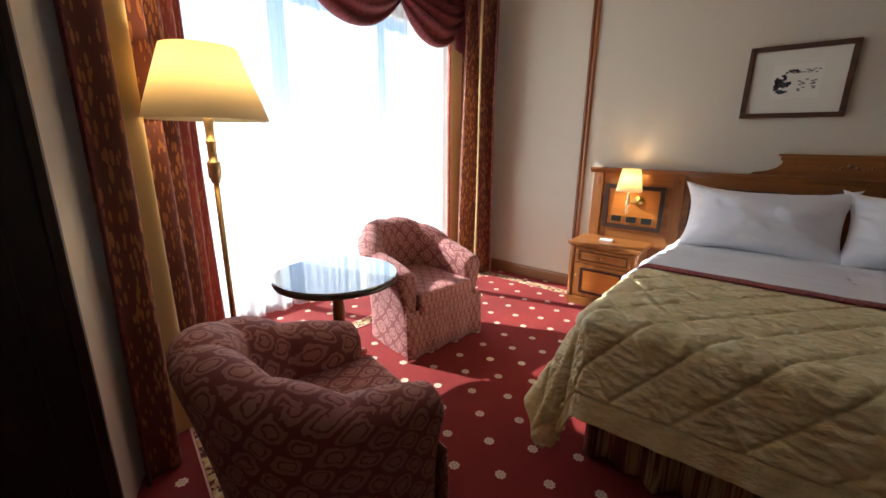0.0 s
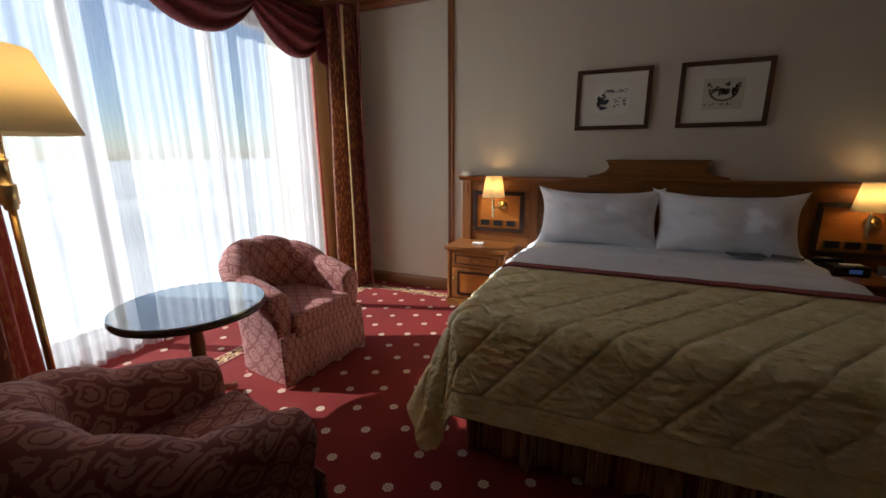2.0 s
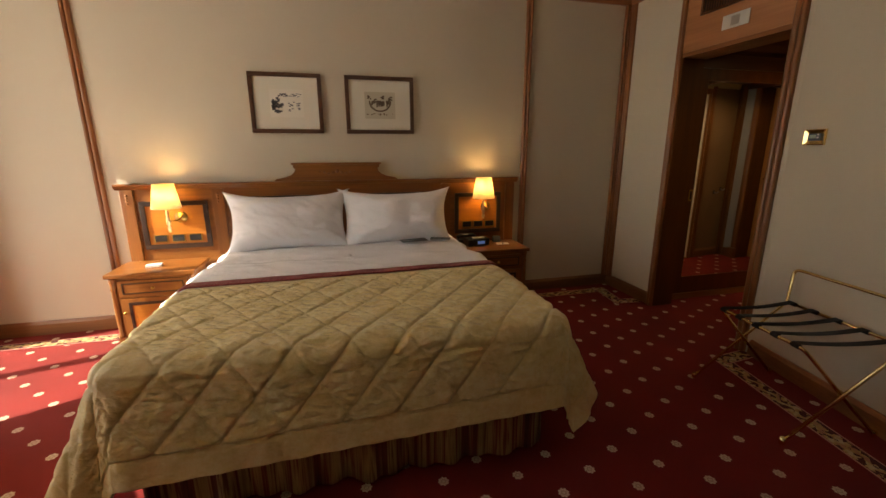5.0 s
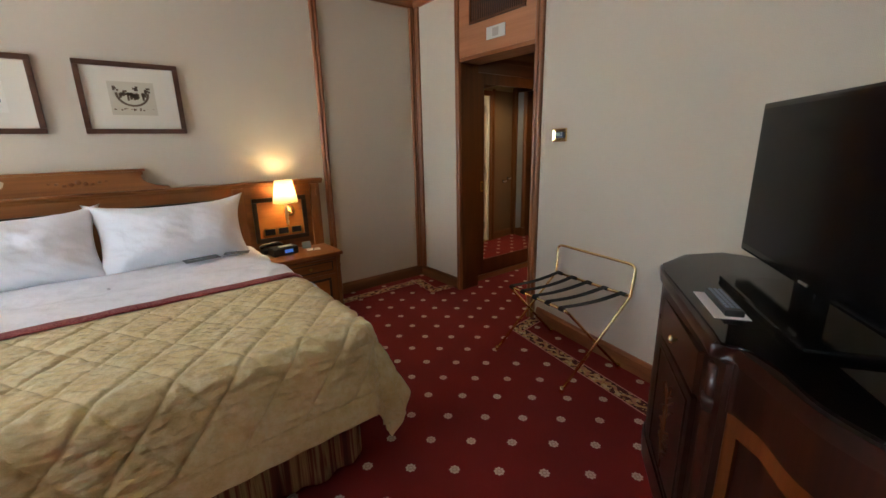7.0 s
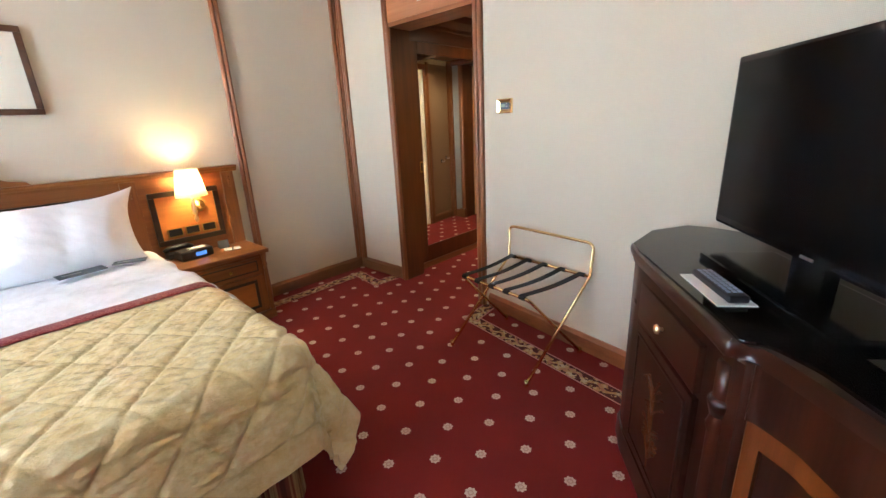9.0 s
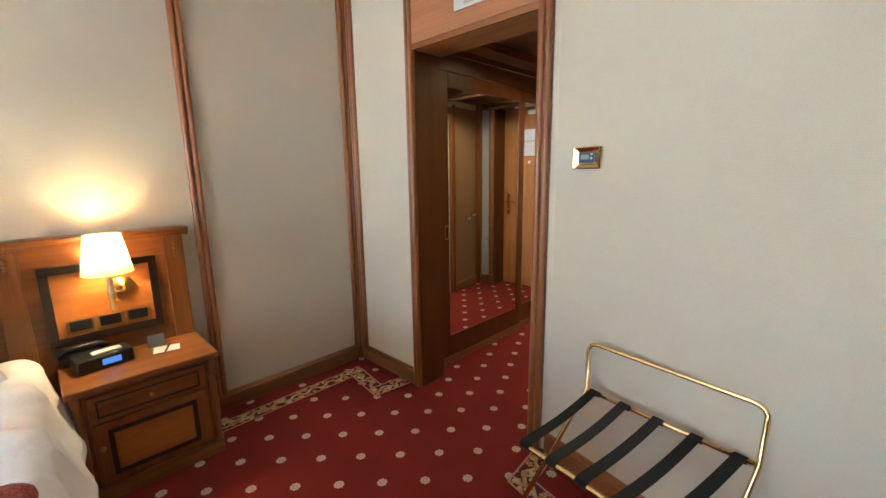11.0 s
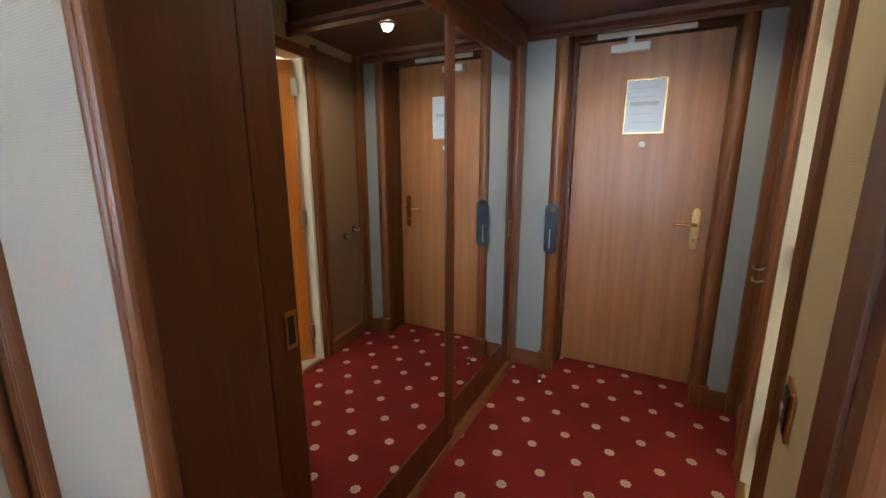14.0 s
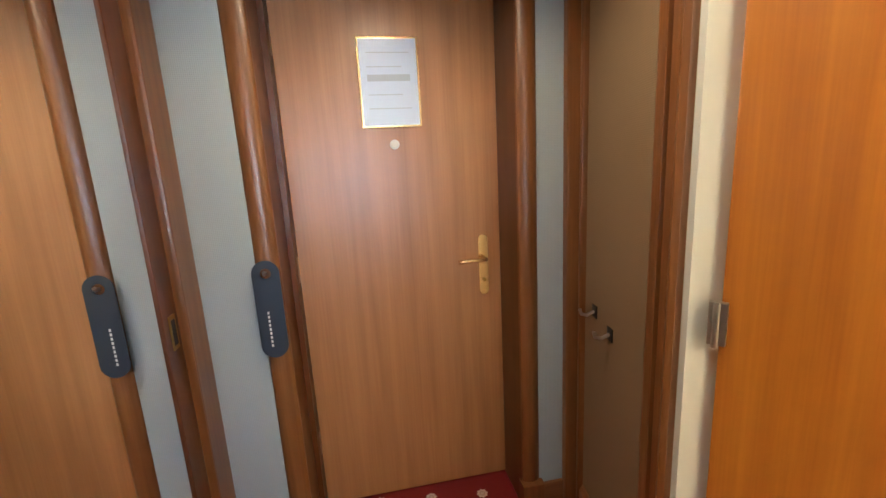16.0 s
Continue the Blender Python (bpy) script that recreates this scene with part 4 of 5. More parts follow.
# middle panel and its dark frame
def framed_panel(x0, x1, z0, z1, mat):
    part("panel", box(x0, -0.040, z0, x1, -0.035, z1), mat, hb)
    b = bmesh.new()
    w = 0.035
    box(x0 - w, -0.052, z0 - w, x1 + w, -0.036, z0, 0.004, b)
    box(x0 - w, -0.052, z1, x1 + w, -0.036, z1 + w, 0.004, b)
    box(x0 - w, -0.052, z0, x0, -0.036, z1, 0.004, b)
    box(x1, -0.052, z0, x1 + w, -0.036, z1, 0.004, b)
    part("panel_moulding", b, M_EBONY, hb)


framed_panel(-0.80, 0.80, 0.66, 0.99, M_BURL)
framed_panel(-1.44, -1.04, 0.67, 0.97, M_BURL)
framed_panel(1.05, 1.42, 0.67, 0.97, M_BURL)
# carved crest
crest = [(-0.50, 0.0), (-0.48, 0.018), (-0.41, 0.03), (-0.36, 0.045), (-0.335, 0.07), (-0.325, 0.10), (-0.345, 0.105), (-0.345, 0.135), (0.345, 0.135), (0.345, 0.105), (0.325, 0.10), (0.335, 0.07), (0.36, 0.045), (0.41, 0.03), (0.48, 0.018), (0.50, 0.0)]
b = prism(crest, 0.0, 0.045, 0.004)
cr = part("crest", b, M_HEAD, hb, "scrolled crest board")
cr.matrix_local = pose(0.0, -0.012, 1.14, 90, 0, 0)
part("crest_cap", box(-0.36, -0.068, 1.268, 0.36, -0.004, 1.285, 0.006), M_HEAD, hb)
b = bmesh.new()
for k in range(-4, 5):
    lathe([(0.002, 0), (0.016 - 0.002 * abs(k), 0.004), (0.008, 0.010), (0.001, 0.012)], 10, b, (k * 0.035, 0.01 * math.cos(k * 1.7), 0))
cv = part("crest_carving", b, M_HEAD, hb, "carved foliage ornament")
cv.matrix_local = pose(0, -0.056, 1.205, 90, 0, 0)

# switch plates set in the side panels of the headboard
for s, xs in ((-1, (-1.36, -1.24, -1.12)), (1, (1.13, 1.24, 1.35))):
    for x in xs:
        o = thing("socket_plate", "black and brass socket plate set in the headboard panel", "socket", -2.706 + x, -0.041, 0.715, 0, "headboard sockets")
        part("rim", box(-0.048, -0.007, -0.03, 0.048, 0, 0.03, 0.003), M_BRASS_A, o)
        part("insert", box(-0.040, -0.010, -0.022, 0.040, -0.007, 0.026, 0.003), M_BLACK, o)


# ---- wall lamps ----
def sconce(x):
    t = thing("wall_lamp", "brass wall lamp with lit ivory fabric shade on the headboard", "wall lamp", x, -0.05, 0.88, 0, "bedside wall lamps")
    r = part("rose", lathe([(0.045, 0), (0.045, 0.006), (0.030, 0.016), (0.012, 0.022), (0.008, 0.03)], 24), M_BRASS_A, t, "", True)
    r.matrix_local = pose(0.055, 0.0, 0.0, 90, 0, 0)
    part("arm", tube([(0.055, -0.02, 0), (0.055, -0.06, -0.012), (0.045, -0.09, -0.015), (0.02, -0.10, -0.010), (0.0, -0.10, 0.0)], 0.007, 10), M_BRASS_A, t, "", True)
    part("stem", lathe([(0.004, -0.10), (0.010, -0.095), (0.014, -0.07), (0.008, -0.05), (0.015, -0.035), (0.017, 0.0), (0.010, 0.02), (0.013, 0.04), (0.010, 0.06), (0.010, 0.09)], 18, None, (0, -0.10, 0)), M_BRASS, t, "", True)
    b = bmesh.new()
    n = 36
    lo = [b.verts.new((0.098 * math.cos(2 * math.pi * i / n), -0.10 + 0.098 * math.sin(2 * math.pi * i / n), 0.085)) for i in range(n)]
    hi = [b.verts.new((0.068 * math.cos(2 * math.pi * i / n), -0.10 + 0.068 * math.sin(2 * math.pi * i / n), 0.265)) for i in range(n)]
    for i in range(n):
        b.faces.new((lo[i], lo[(i + 1) % n], hi[(i + 1) % n], hi[i]))
    solid(part("shade", b, M_SHADE, t, "lit ivory fabric shade", True), 0.002)
    part("bulb", lathe([(0.004, 0.09), (0.012, 0.10), (0.022, 0.13), (0.018, 0.155), (0.003, 0.17)], 14, None, (0, -0.10, 0)), M_BULB, t, "", True)
    lamp("wall_lamp_light", "POINT", pose(x, -0.15, 0.88 + 0.20), 0.85, (1.0, 0.62, 0.28), radius=0.03)
    return t


sconce(-3.96)
sconce(-1.455)


# ---- nightstands ----
def nightstand(x, mirror):
    t = thing("nightstand", "cherry wood nightstand with drawer and dark panelled door beside the bed", "nightstand", x, -0.05, 0, 0, "nightstands")
    w, d, h = 0.27, 0.36, 0.55
    part("body", box(-w + 0.02, -d + 0.02, 0.06, w - 0.02, 0.0, h - 0.03, 0.003), M_HEAD_V, t)
    part("base", box(-w, -d, 0.0, w, 0.0, 0.07, 0.008), M_HEAD, t)
    part("top", box(-w - 0.015, -d - 0.02, h - 0.03, w + 0.015, 0.0, h, 0.010, None, 3), M_HEAD, t)
    dr = part("drawer", box(-w + 0.05, -d + 0.006, 0.375, w - 0.05, -d + 0.022, 0.495, 0.004), M_HEAD, t)
    b = bmesh.new()
    for (x0, z0, x1, z1) in ((-w + 0.075, 0.395, w - 0.075, 0.403), (-w + 0.075, 0.467, w - 0.075, 0.475), (-w + 0.075, 0.403, -w + 0.083, 0.467), (w - 0.083, 0.403, w - 0.075, 0.467)):
        box(x0, -d + 0.001, z0, x1, -d + 0.007, z1, 0.002, b)
    part("drawer_bead", b, M_EBONY, dr)
    k = part("knob", lathe([(0.006, 0), (0.005, 0.008), (0.012, 0.014), (0.010, 0.022), (0.003, 0.025)], 14), M_BRASS_A, dr, "", True)
    k.matrix_local = pose(0, -d + 0.006, 0.435, 90, 0, 0)
    do = part("door", box(-w + 0.05, -d + 0.006, 0.085, w - 0.05, -d + 0.022, 0.362, 0.004), M_HEAD_V, t)
    part("door_panel", box(-w + 0.12, -d + 0.003, 0.135, w - 0.12, -d + 0.007, 0.312, 0.002), M_BURL, do)
    b = bmesh.new()
    for (x0, z0, x1, z1) in ((-w + 0.10, 0.115, w - 0.10, 0.135), (-w + 0.10, 0.312, w - 0.10, 0.332), (-w + 0.10, 0.135, -w + 0.12, 0.312), (w - 0.12, 0.135, w - 0.10, 0.312)):
        box(x0, -d - 0.001, z0, x1, -d + 0.007, z1, 0.003, b)
    part("door_bead", b, M_EBONY, do)
    k = part("knob", lathe([(0.006, 0), (0.005, 0.008), (0.012, 0.014), (0.010, 0.022), (0.003, 0.025)], 14), M_BRASS_A, do, "", True)
    k.matrix_local = pose(-w + 0.075, -d + 0.006, 0.26, 90, 0, 0)
    for s in (-1, 1):
        part("column", lathe([(0.020, 0.07), (0.020, 0.09), (0.014, 0.10), (0.017, 0.25), (0.014, 0.42), (0.020, 0.43), (0.013, 0.45), (0.019, 0.49), (0.020, 0.52)], 16, None, (s * (w - 0.018), -d + 0.016, 0)), M_HEAD_V, t, "turned corner column", True)
    return t


nightstand(-4.03, 1)
nightstand(-1.40, -1)


# ---- bed ----
BC, BW, FOOT, TOPZ = -2.655, 0.835, -2.07, 0.655


def fall(d, r, flare):
    """Cloth past an edge: how far out and how far down after d metres."""
    if d <= 0:
        return d, 0.0
    if d < r * math.pi / 2:
        return r * math.sin(d / r), r * (1 - math.cos(d / r))
    e = d - r * math.pi / 2
    return r + e * math.sin(flare), r + e * math.cos(flare)


def drape(p, q, z0, foot, r=0.075, fx=0.36, fy=0.16):
    """p: across from the bed's middle, q: y along the bed, both on the cloth. Returns the place."""
    s = 1 if p > 0 else -1
    ox, dx = fall(abs(p) - BW, r, fx)
    oy, dy = fall(foot - q, r, fy)
    down = (dx ** 5 + dy ** 5) ** 0.2
    if dx > 0 and dy > 0:
        k = min(dx, dy) / 0.4
        ox *= 1 - 0.30 * k
        oy *= 1 - 0.10 * k
    return Vector((BC + s * (BW + ox), foot - oy, z0 - down))


bed = thing("bed", "king-size bed with striped pleated bed skirt", "bed", BC, -1.08, 0)
part("base", box(-0.78, -0.92, 0.05, 0.78, 1.0, 0.34, 0.01), M_SKIRT, bed)
part("mattress", box(-0.82, -0.95, 0.34, 0.82, 1.02, 0.625, 0.05, None, 4), M_SHEET, bed)


def skirt(u, v):
    run = 2 * 1.95 + 1.66
    s = u * run
    k = 0.012 * math.sin(s * 2 * math.pi / 0.13) + 0.010 * math.sin(s * 2 * math.pi / 0.31 + 1) + 0.022 * (max(0, math.cos(s * 2 * math.pi / 0.56)) ** 12)
    k *= 1.2 - 0.7 * v
    z = 0.012 + v * 0.37
    if s < 1.95:
        return Vector((-0.83 - k, 0.95 - s, z))
    if s < 1.95 + 1.66:
        return Vector((-0.83 + s - 1.95, -1.0 - k, z))
    return Vector((0.83 + k, -1.0 + s - 1.95 - 1.66, z))


solid(part("skirt", grid_mesh(skirt, 320, 5), M_SKIRT, bed, "pleated striped skirt", True), 0.004)

# white duvet under the coverlet
def duvet_fn(u, v):
    p = (u - 0.5) * 2 * (BW + 0.40)
    q = -0.16 - v * 1.30
    w = 0.010 * noise.noise(Vector((p * 3.0, q * 5.0, 3.1))) + 0.006 * noise.noise(Vector((p * 9, q * 11, 7)))
    w += 0.014 * max(0.0, 0.4 - 2.0 * abs(noise.noise(Vector((p * 2.2 + q, q * 4.0 - p * 1.4, 21.0)))))
    ridge = 0.016 * max(0, 1 - abs(q + 0.86 + 0.02 * math.sin(p * 5)) / 0.05) if abs(p) < BW else 0
    c = drape(p, q, TOPZ + w + ridge, -9, 0.09, 0.30)
    c.x += (1 if p > 0 else -1) * w * 1.5
    return c


du = thing("duvet", "white cotton duvet folded smooth over the bed", "duvet", 0, 0, 0)
solid(part("cover", grid_mesh(duvet_fn, 200, 110), M_SHEET, du, "", True), 0.02, -1)

def flap_fn(u, v):
    c = duvet_fn(0.012 + 0.976 * u, 0.545 + v * 0.44)
    c.z += 0.016 + 0.004 * math.sin(u * 9) * (1 - v)
    if abs(c.x - BC) > BW:
        c.x += 0.012 if c.x > BC else -0.012
    return c


solid(part("turned_fold", grid_mesh(flap_fn, 160, 40), M_SHEET, du, "upper layer of the folded duvet", True), 0.016, -1)

# quilted gold coverlet
Q0, QL = -1.255, 1.27
def cover_raw(u, v):
    p = (u - 0.5) * 2 * (BW + 0.49)
    q = Q0 - 0.03 * (u - 0.5) * 2 * -1 - v * QL
    p -= 0.06 * v              # laid a little to the window side
    ex, ey = abs(p) - BW, FOOT - q
    if ex > 0 and ey > 0:      # the corner hangs down as a folded point
        run, turn = math.hypot(ex, ey), math.degrees(math.atan2(ey, ex))
        steps = ((0, 0.36), (18, 0.45), (34, 0.30), (48, 0.10), (66, 0.10), (90, 0.16))
        for (t0, f0), (t1, f1) in zip(steps, steps[1:]):
            if t0 <= turn <= t1:
                k = (turn - t0) / (t1 - t0)
                flare = f0 + (f1 - f0) * k * k * (3 - 2 * k)
        out, down = fall(run, 0.075, flare)
        a = math.radians(turn)
        side = 1 if p > 0 else -1
        return Vector((BC + side * (BW + out * math.cos(a)), FOOT - out * math.sin(a), max(0.03, TOPZ + 0.022 - down)))
    return drape(p, q, TOPZ + 0.022, FOOT)


def quilt_height(u, v):
    p, q = (u - 0.5) * 2 * (BW + 0.49), v * QL
    if q > QL - 0.11 or abs(p) > BW + 0.49 - 0.11:
        e = min(abs(q - (QL - 0.11)), abs(abs(p) - (BW + 0.38))) if q > QL - 0.11 or abs(p) > BW + 0.38 else 1
        return 0.010 * min(1.0, e / 0.02) * 0.8 + 0.003 * math.sin(p * 45 + 3 * math.sin(q * 9)) * (q > QL - 0.11 and abs(p) < BW)
    a = ((p + q / 1.25) / 0.212 - 0.2 + 0.03 * math.sin(q * 5)) % 1.0
    c = ((p - q / 1.4) / 0.225 - 0.34 + 0.03 * math.sin(p * 4)) % 1.0
    da, dc = min(a, 1 - a) * 0.166, min(c, 1 - c) * 0.183
    sa, sc = 1 - math.exp(-da / 0.007), 1 - math.exp(-dc / 0.007)
    puff = sa * (0.42 + 0.58 * sc)
    wr = 0.35 - 1.3 * abs(noise.noise(Vector((p * 9 + q * 5, q * 30 - p * 8, 1.0)))) + 0.5 * noise.noise(Vector((p * 20, q * 34, 5.0))) - 0.5 * abs(noise.noise(Vector((p * 26 - q * 20, q * 48 + p * 10, 9.0))))
    edge = max(0.0, min(1.0, (QL - q) / 0.25, (BW + 0.49 - abs(p)) / 0.25))
    calm = 1 - 0.35 * max(0.0, min(1.0, (abs(p) - BW) / 0.12)) * max(0.0, min(1.0, (q - 0.78) / 0.12))
    return min(1.0, q / 0.09) * calm * (0.015 * puff + 0.011 * wr * (0.15 + 0.85 * puff) * (0.35 + 0.65 * edge))


cov = thing("coverlet", "gold diamond-quilted satin coverlet with burgundy top band", "bedspread", 0, 0, 0)
NU, NV = 420, 260
b = grid_mesh(cover_raw, NU, NV)
bmesh.ops.recalc_face_normals(b, faces=b.faces[:])
b.normal_update()
b.verts.ensure_lookup_table()
up = 1 if b.verts[NU // 2 + (NU + 1) * 20].normal.z > 0 else -1
for j in range(NV + 1):
    for i in range(NU + 1):
        v = b.verts[j * (NU + 1) + i]
        v.co += v.normal * up * quilt_height(i / NU, j / NV)
soft = [v for v in b.verts if abs(v.co.x - BC) > BW - 0.01 and v.co.y < FOOT + 0.05]
for _ in range(2):
    bmesh.ops.smooth_vert(b, verts=soft, factor=0.5, use_axis_x=True, use_axis_y=True, use_axis_z=True)
solid(part("quilt", b, M_QUILT, cov, "", True), 0.012, -1 if up > 0 else 1)


def band_fn(u, v):
    p = (u - 0.5) * 2 * (BW + 0.46)
    q = Q0 + 0.02 + 0.03 * (u - 0.5) * 2 - v * 0.080
    c = drape(p, q, TOPZ + 0.042 + 0.005 * math.sin(math.pi * v) + 0.003 * noise.noise(Vector((p * 8, 0, 0))), FOOT)
    c.x += (1 if p > 0 else -1) * 0.02 * max(0, abs(p) - BW)
    return c


solid(part("top_band", grid_mesh(band_fn, 120, 6), M_BAND, cov, "burgundy figured top band", True), 0.007, -1)


def pillow(x, rz, seed):
    a, c, T = 0.425, 0.215, 0.15

    def side(sgn):
        def fn(u, v):
            s, t = u * 2 - 1, v * 2 - 1
            h = T * max(0.0, 1 - abs(s) ** 3.2) ** 0.6 * max(0.0, 1 - abs(t) ** 3.2) ** 0.6
            w = 0.020 * noise.noise(Vector((s * 2.2, t * 2.2, seed))) + 0.007 * noise.noise(Vector((s * 6 + t * 3, t * 4, seed + 4)))
            w -= 0.007 * max(0.0, 0.5 - 2.2 * abs(noise.noise(Vector((s * 2.6 + t * 1.2, t * 2.0 - s * 0.8, seed + 11))))) * (0.3 + abs(s))
            w -= 0.004 * max(0.0, 0.5 - 2.5 * abs(noise.noise(Vector((s * 6, t * 5 + s * 2, seed + 17)))))
            corner = 0.045 * (abs(s) * abs(t)) ** 4
            h2 = h + (w if h > 0.01 else 0)
            return Vector((s * (a * (1 - 0.05 * (1 - t * t)) + corner), sgn * h2, t * (c * (1 - 0.07 * (1 - s * s)) + corner)))
        return fn

    b = grid_mesh(side(1), 84, 54)
    grid_mesh(side(-1), 84, 54, b)
    bmesh.ops.remove_doubles(b, verts=b.verts[:], dist=0.0005)
    t = thing("pillow", "plump white cotton pillow leaning on the headboard", "pillow", x, -0.27, 0.655 + 0.185, rz, "bed pillows")
    o = part("case", b, M_SHEET, t, "", True)
    o.matrix_local = pose(0, 0, 0, -22, 0, 0)
    return t


pillow(-3.09, 2, 2.0)
pillow(-2.255, -2, 9.0)

for nm, x, y, rz, sz, lb in (("leaflet", -2.15, -0.47, 8, (0.21, 0.10), "slate grey folded leaflet on the white duvet"), ("leaflet", -1.93, -0.46, -20, (0.16, 0.075), "slate grey narrow card on the white duvet")):
    t = thing(nm, lb, "leaflet", x, y, TOPZ + 0.030, rz)
    part("cover", box(-sz[0] / 2, -sz[1] / 2, 0, sz[0] / 2, sz[1] / 2, 0.004, 0.001), M_GREYCARD, t)
    part("title_bar", box(-sz[0] / 2 + 0.02, -0.006, 0.004, 0.0, 0.006, 0.0046), M_STEEL, t)

# things on the nightstands
clk = thing("clock_radio", "black clock radio with blue display on the nightstand", "clock radio", -1.53, -0.19, 0.551, 8)
part("body", box(-0.105, -0.06, 0, 0.105, 0.06, 0.062, 0.014, None, 3), M_BLACK, clk)
part("display", box(-0.015, -0.0625, 0.018, 0.055, -0.060, 0.044), M_LED, clk)
part("dock", box(-0.04, -0.03, 0.061, 0.07, 0.01, 0.070, 0.003), M_WHITE, clk)
ph = thing("telephone", "black bedside telephone on the nightstand", "telephone", -1.59, -0.075, 0.551, 4)
part("body", box(-0.08, -0.045, 0, 0.08, 0.045, 0.035, 0.010), M_BLACK, ph)
part("handset", tube([(-0.09, 0, 0.05), (-0.06, 0, 0.068), (0.06, 0, 0.068), (0.09, 0, 0.05)], 0.017, 10), M_BLACK, ph, "", True)
nb = thing("note_card", "small white note card with pen on the nightstand", "note card", -1.285, -0.21, 0.551, -12)
part("card", box(-0.055, -0.04, 0, 0.055, 0.04, 0.003, 0.001), M_WHITE, nb)
part("pen", tube([(-0.005, -0.05, 0.008), (0.012, 0.045, 0.008)], 0.004, 8), M_BLACK, nb)
tc = thing("tent_card", "grey folded tent card on the nightstand", "card", -1.31, -0.115, 0.551, -8)
b = bmesh.new()
for s in (-1, 1):
    vs = [b.verts.new(c) for c in ((-0.035, s * 0.025, 0), (0.035, s * 0.025, 0), (0.035, 0, 0.055), (-0.035, 0, 0.055))]
    b.faces.new(vs)
solid(part("card", b, M_GREYCARD, tc), 0.0015)
sp = thing("soap_box", "small white box on the far nightstand", "box", -4.06, -0.26, 0.551, 12)
part("body", box(-0.05, -0.03, 0, 0.05, 0.03, 0.018, 0.004), M_WHITE, sp)


# ---- pictures ----
def picture(x0, x1, kind):
    t = thing("framed_picture", "small etching in ivory mount and thin dark wood frame" if kind == 1 else "small drawing of a flower bowl in dark wood frame", "picture", (x0 + x1) / 2, -0.001, 1.742, 0, "pictures above the bed")
    w, h, f = (x1 - x0) / 2, 0.226, 0.032
    b = bmesh.new()
    for (ax, az, bx, bz) in ((-w, -h, w, -h + f), (-w, h - f, w, h), (-w, -h + f, -w + f, h - f), (w - f, -h + f, w, h - f)):
        box(ax, -0.026, az, bx, 0, bz, 0.005, b)
    part("frame", b, M_FRAME, t, "thin dark wood frame")
    part("mount", box(-w + f, -0.012, -h + f, w - f, -0.004, h - f), M_MAT, t)
    sh = part("sheet", box(-0.125, -0.0135, -0.105, 0.125, -0.012, 0.105), material("ivory_drawing_paper", (0.76, 0.72, 0.61), 0.75) if kind == 1 else material("aged_drawing_paper", (0.58, 0.53, 0.40), 0.75), t)
    b = bmesh.new()
    rnd = random.Random(kind)
    if kind == 1:
        for i in range(60):
            r, an = 0.045 * math.sqrt(rnd.random()), rnd.random() * 6.28
            cx, cz = -0.07 + r * math.cos(an) * 0.9, -0.015 + r * math.sin(an) * 1.3
            box(cx - 0.008, -0.0142, cz - 0.006, cx + 0.008, -0.0136, cz + 0.006, 0, b)
        for i in range(46):
            cx, cz = -0.06 + rnd.random() * 0.17, 0.05 + rnd.random() * 0.022
            box(cx - 0.006, -0.0142, cz - 0.002, cx + 0.006, -0.0136, cz + 0.003, 0, b)
        for i in range(16):
            cx, cz = 0.01 + rnd.random() * 0.09, -0.06 + rnd.random() * 0.07
            box(cx - 0.008, -0.0142, cz - 0.003, cx + 0.008, -0.0136, cz + 0.004, 0, b)
        ink = M_INK
    else:
        for i in range(26):
            an = math.pi + math.pi * i / 25
            cx, cz = 0.085 * math.cos(an), 0.03 + 0.075 * math.sin(an)
            box(cx - 0.007, -0.0142, cz - 0.006, cx + 0.007, -0.0136, cz + 0.006, 0, b)
        for i in range(30):
            cx = -0.07 + 0.14 * rnd.random()
            box(cx - 0.006, -0.0142, -0.02 + rnd.random() * 0.045, cx + 0.006, -0.0136, 0.03 + 0.01 * rnd.random(), 0, b)
        for cx in (-0.085, -0.035, 0.02, 0.085):
            lz = 0.055 + 0.015 * math.sin(cx * 40)
            for i in range(9):
                dx, dz = 0.012 * rnd.uniform(-1, 1), 0.014 * rnd.uniform(-1, 1)
                box(cx + dx - 0.006, -0.0142, lz + dz - 0.006, cx + dx + 0.006, -0.0136, lz + dz + 0.006, 0, b)
        for i in range(18):
            cx = -0.11 + 0.22 * rnd.random()
            box(cx - 0.005, -0.0142, -0.082 + rnd.random() * 0.02, cx + 0.005, -0.0136, -0.07 + rnd.random() * 0.012, 0, b)
        ink = material("sepia_ink", (0.16, 0.11, 0.07), 0.7)
    tagged(part("drawing", b, ink, sh), "", "", "", "stuff")
    return t


picture(-3.33, -2.79, 1)
picture(-2.61, -2.05, 2)


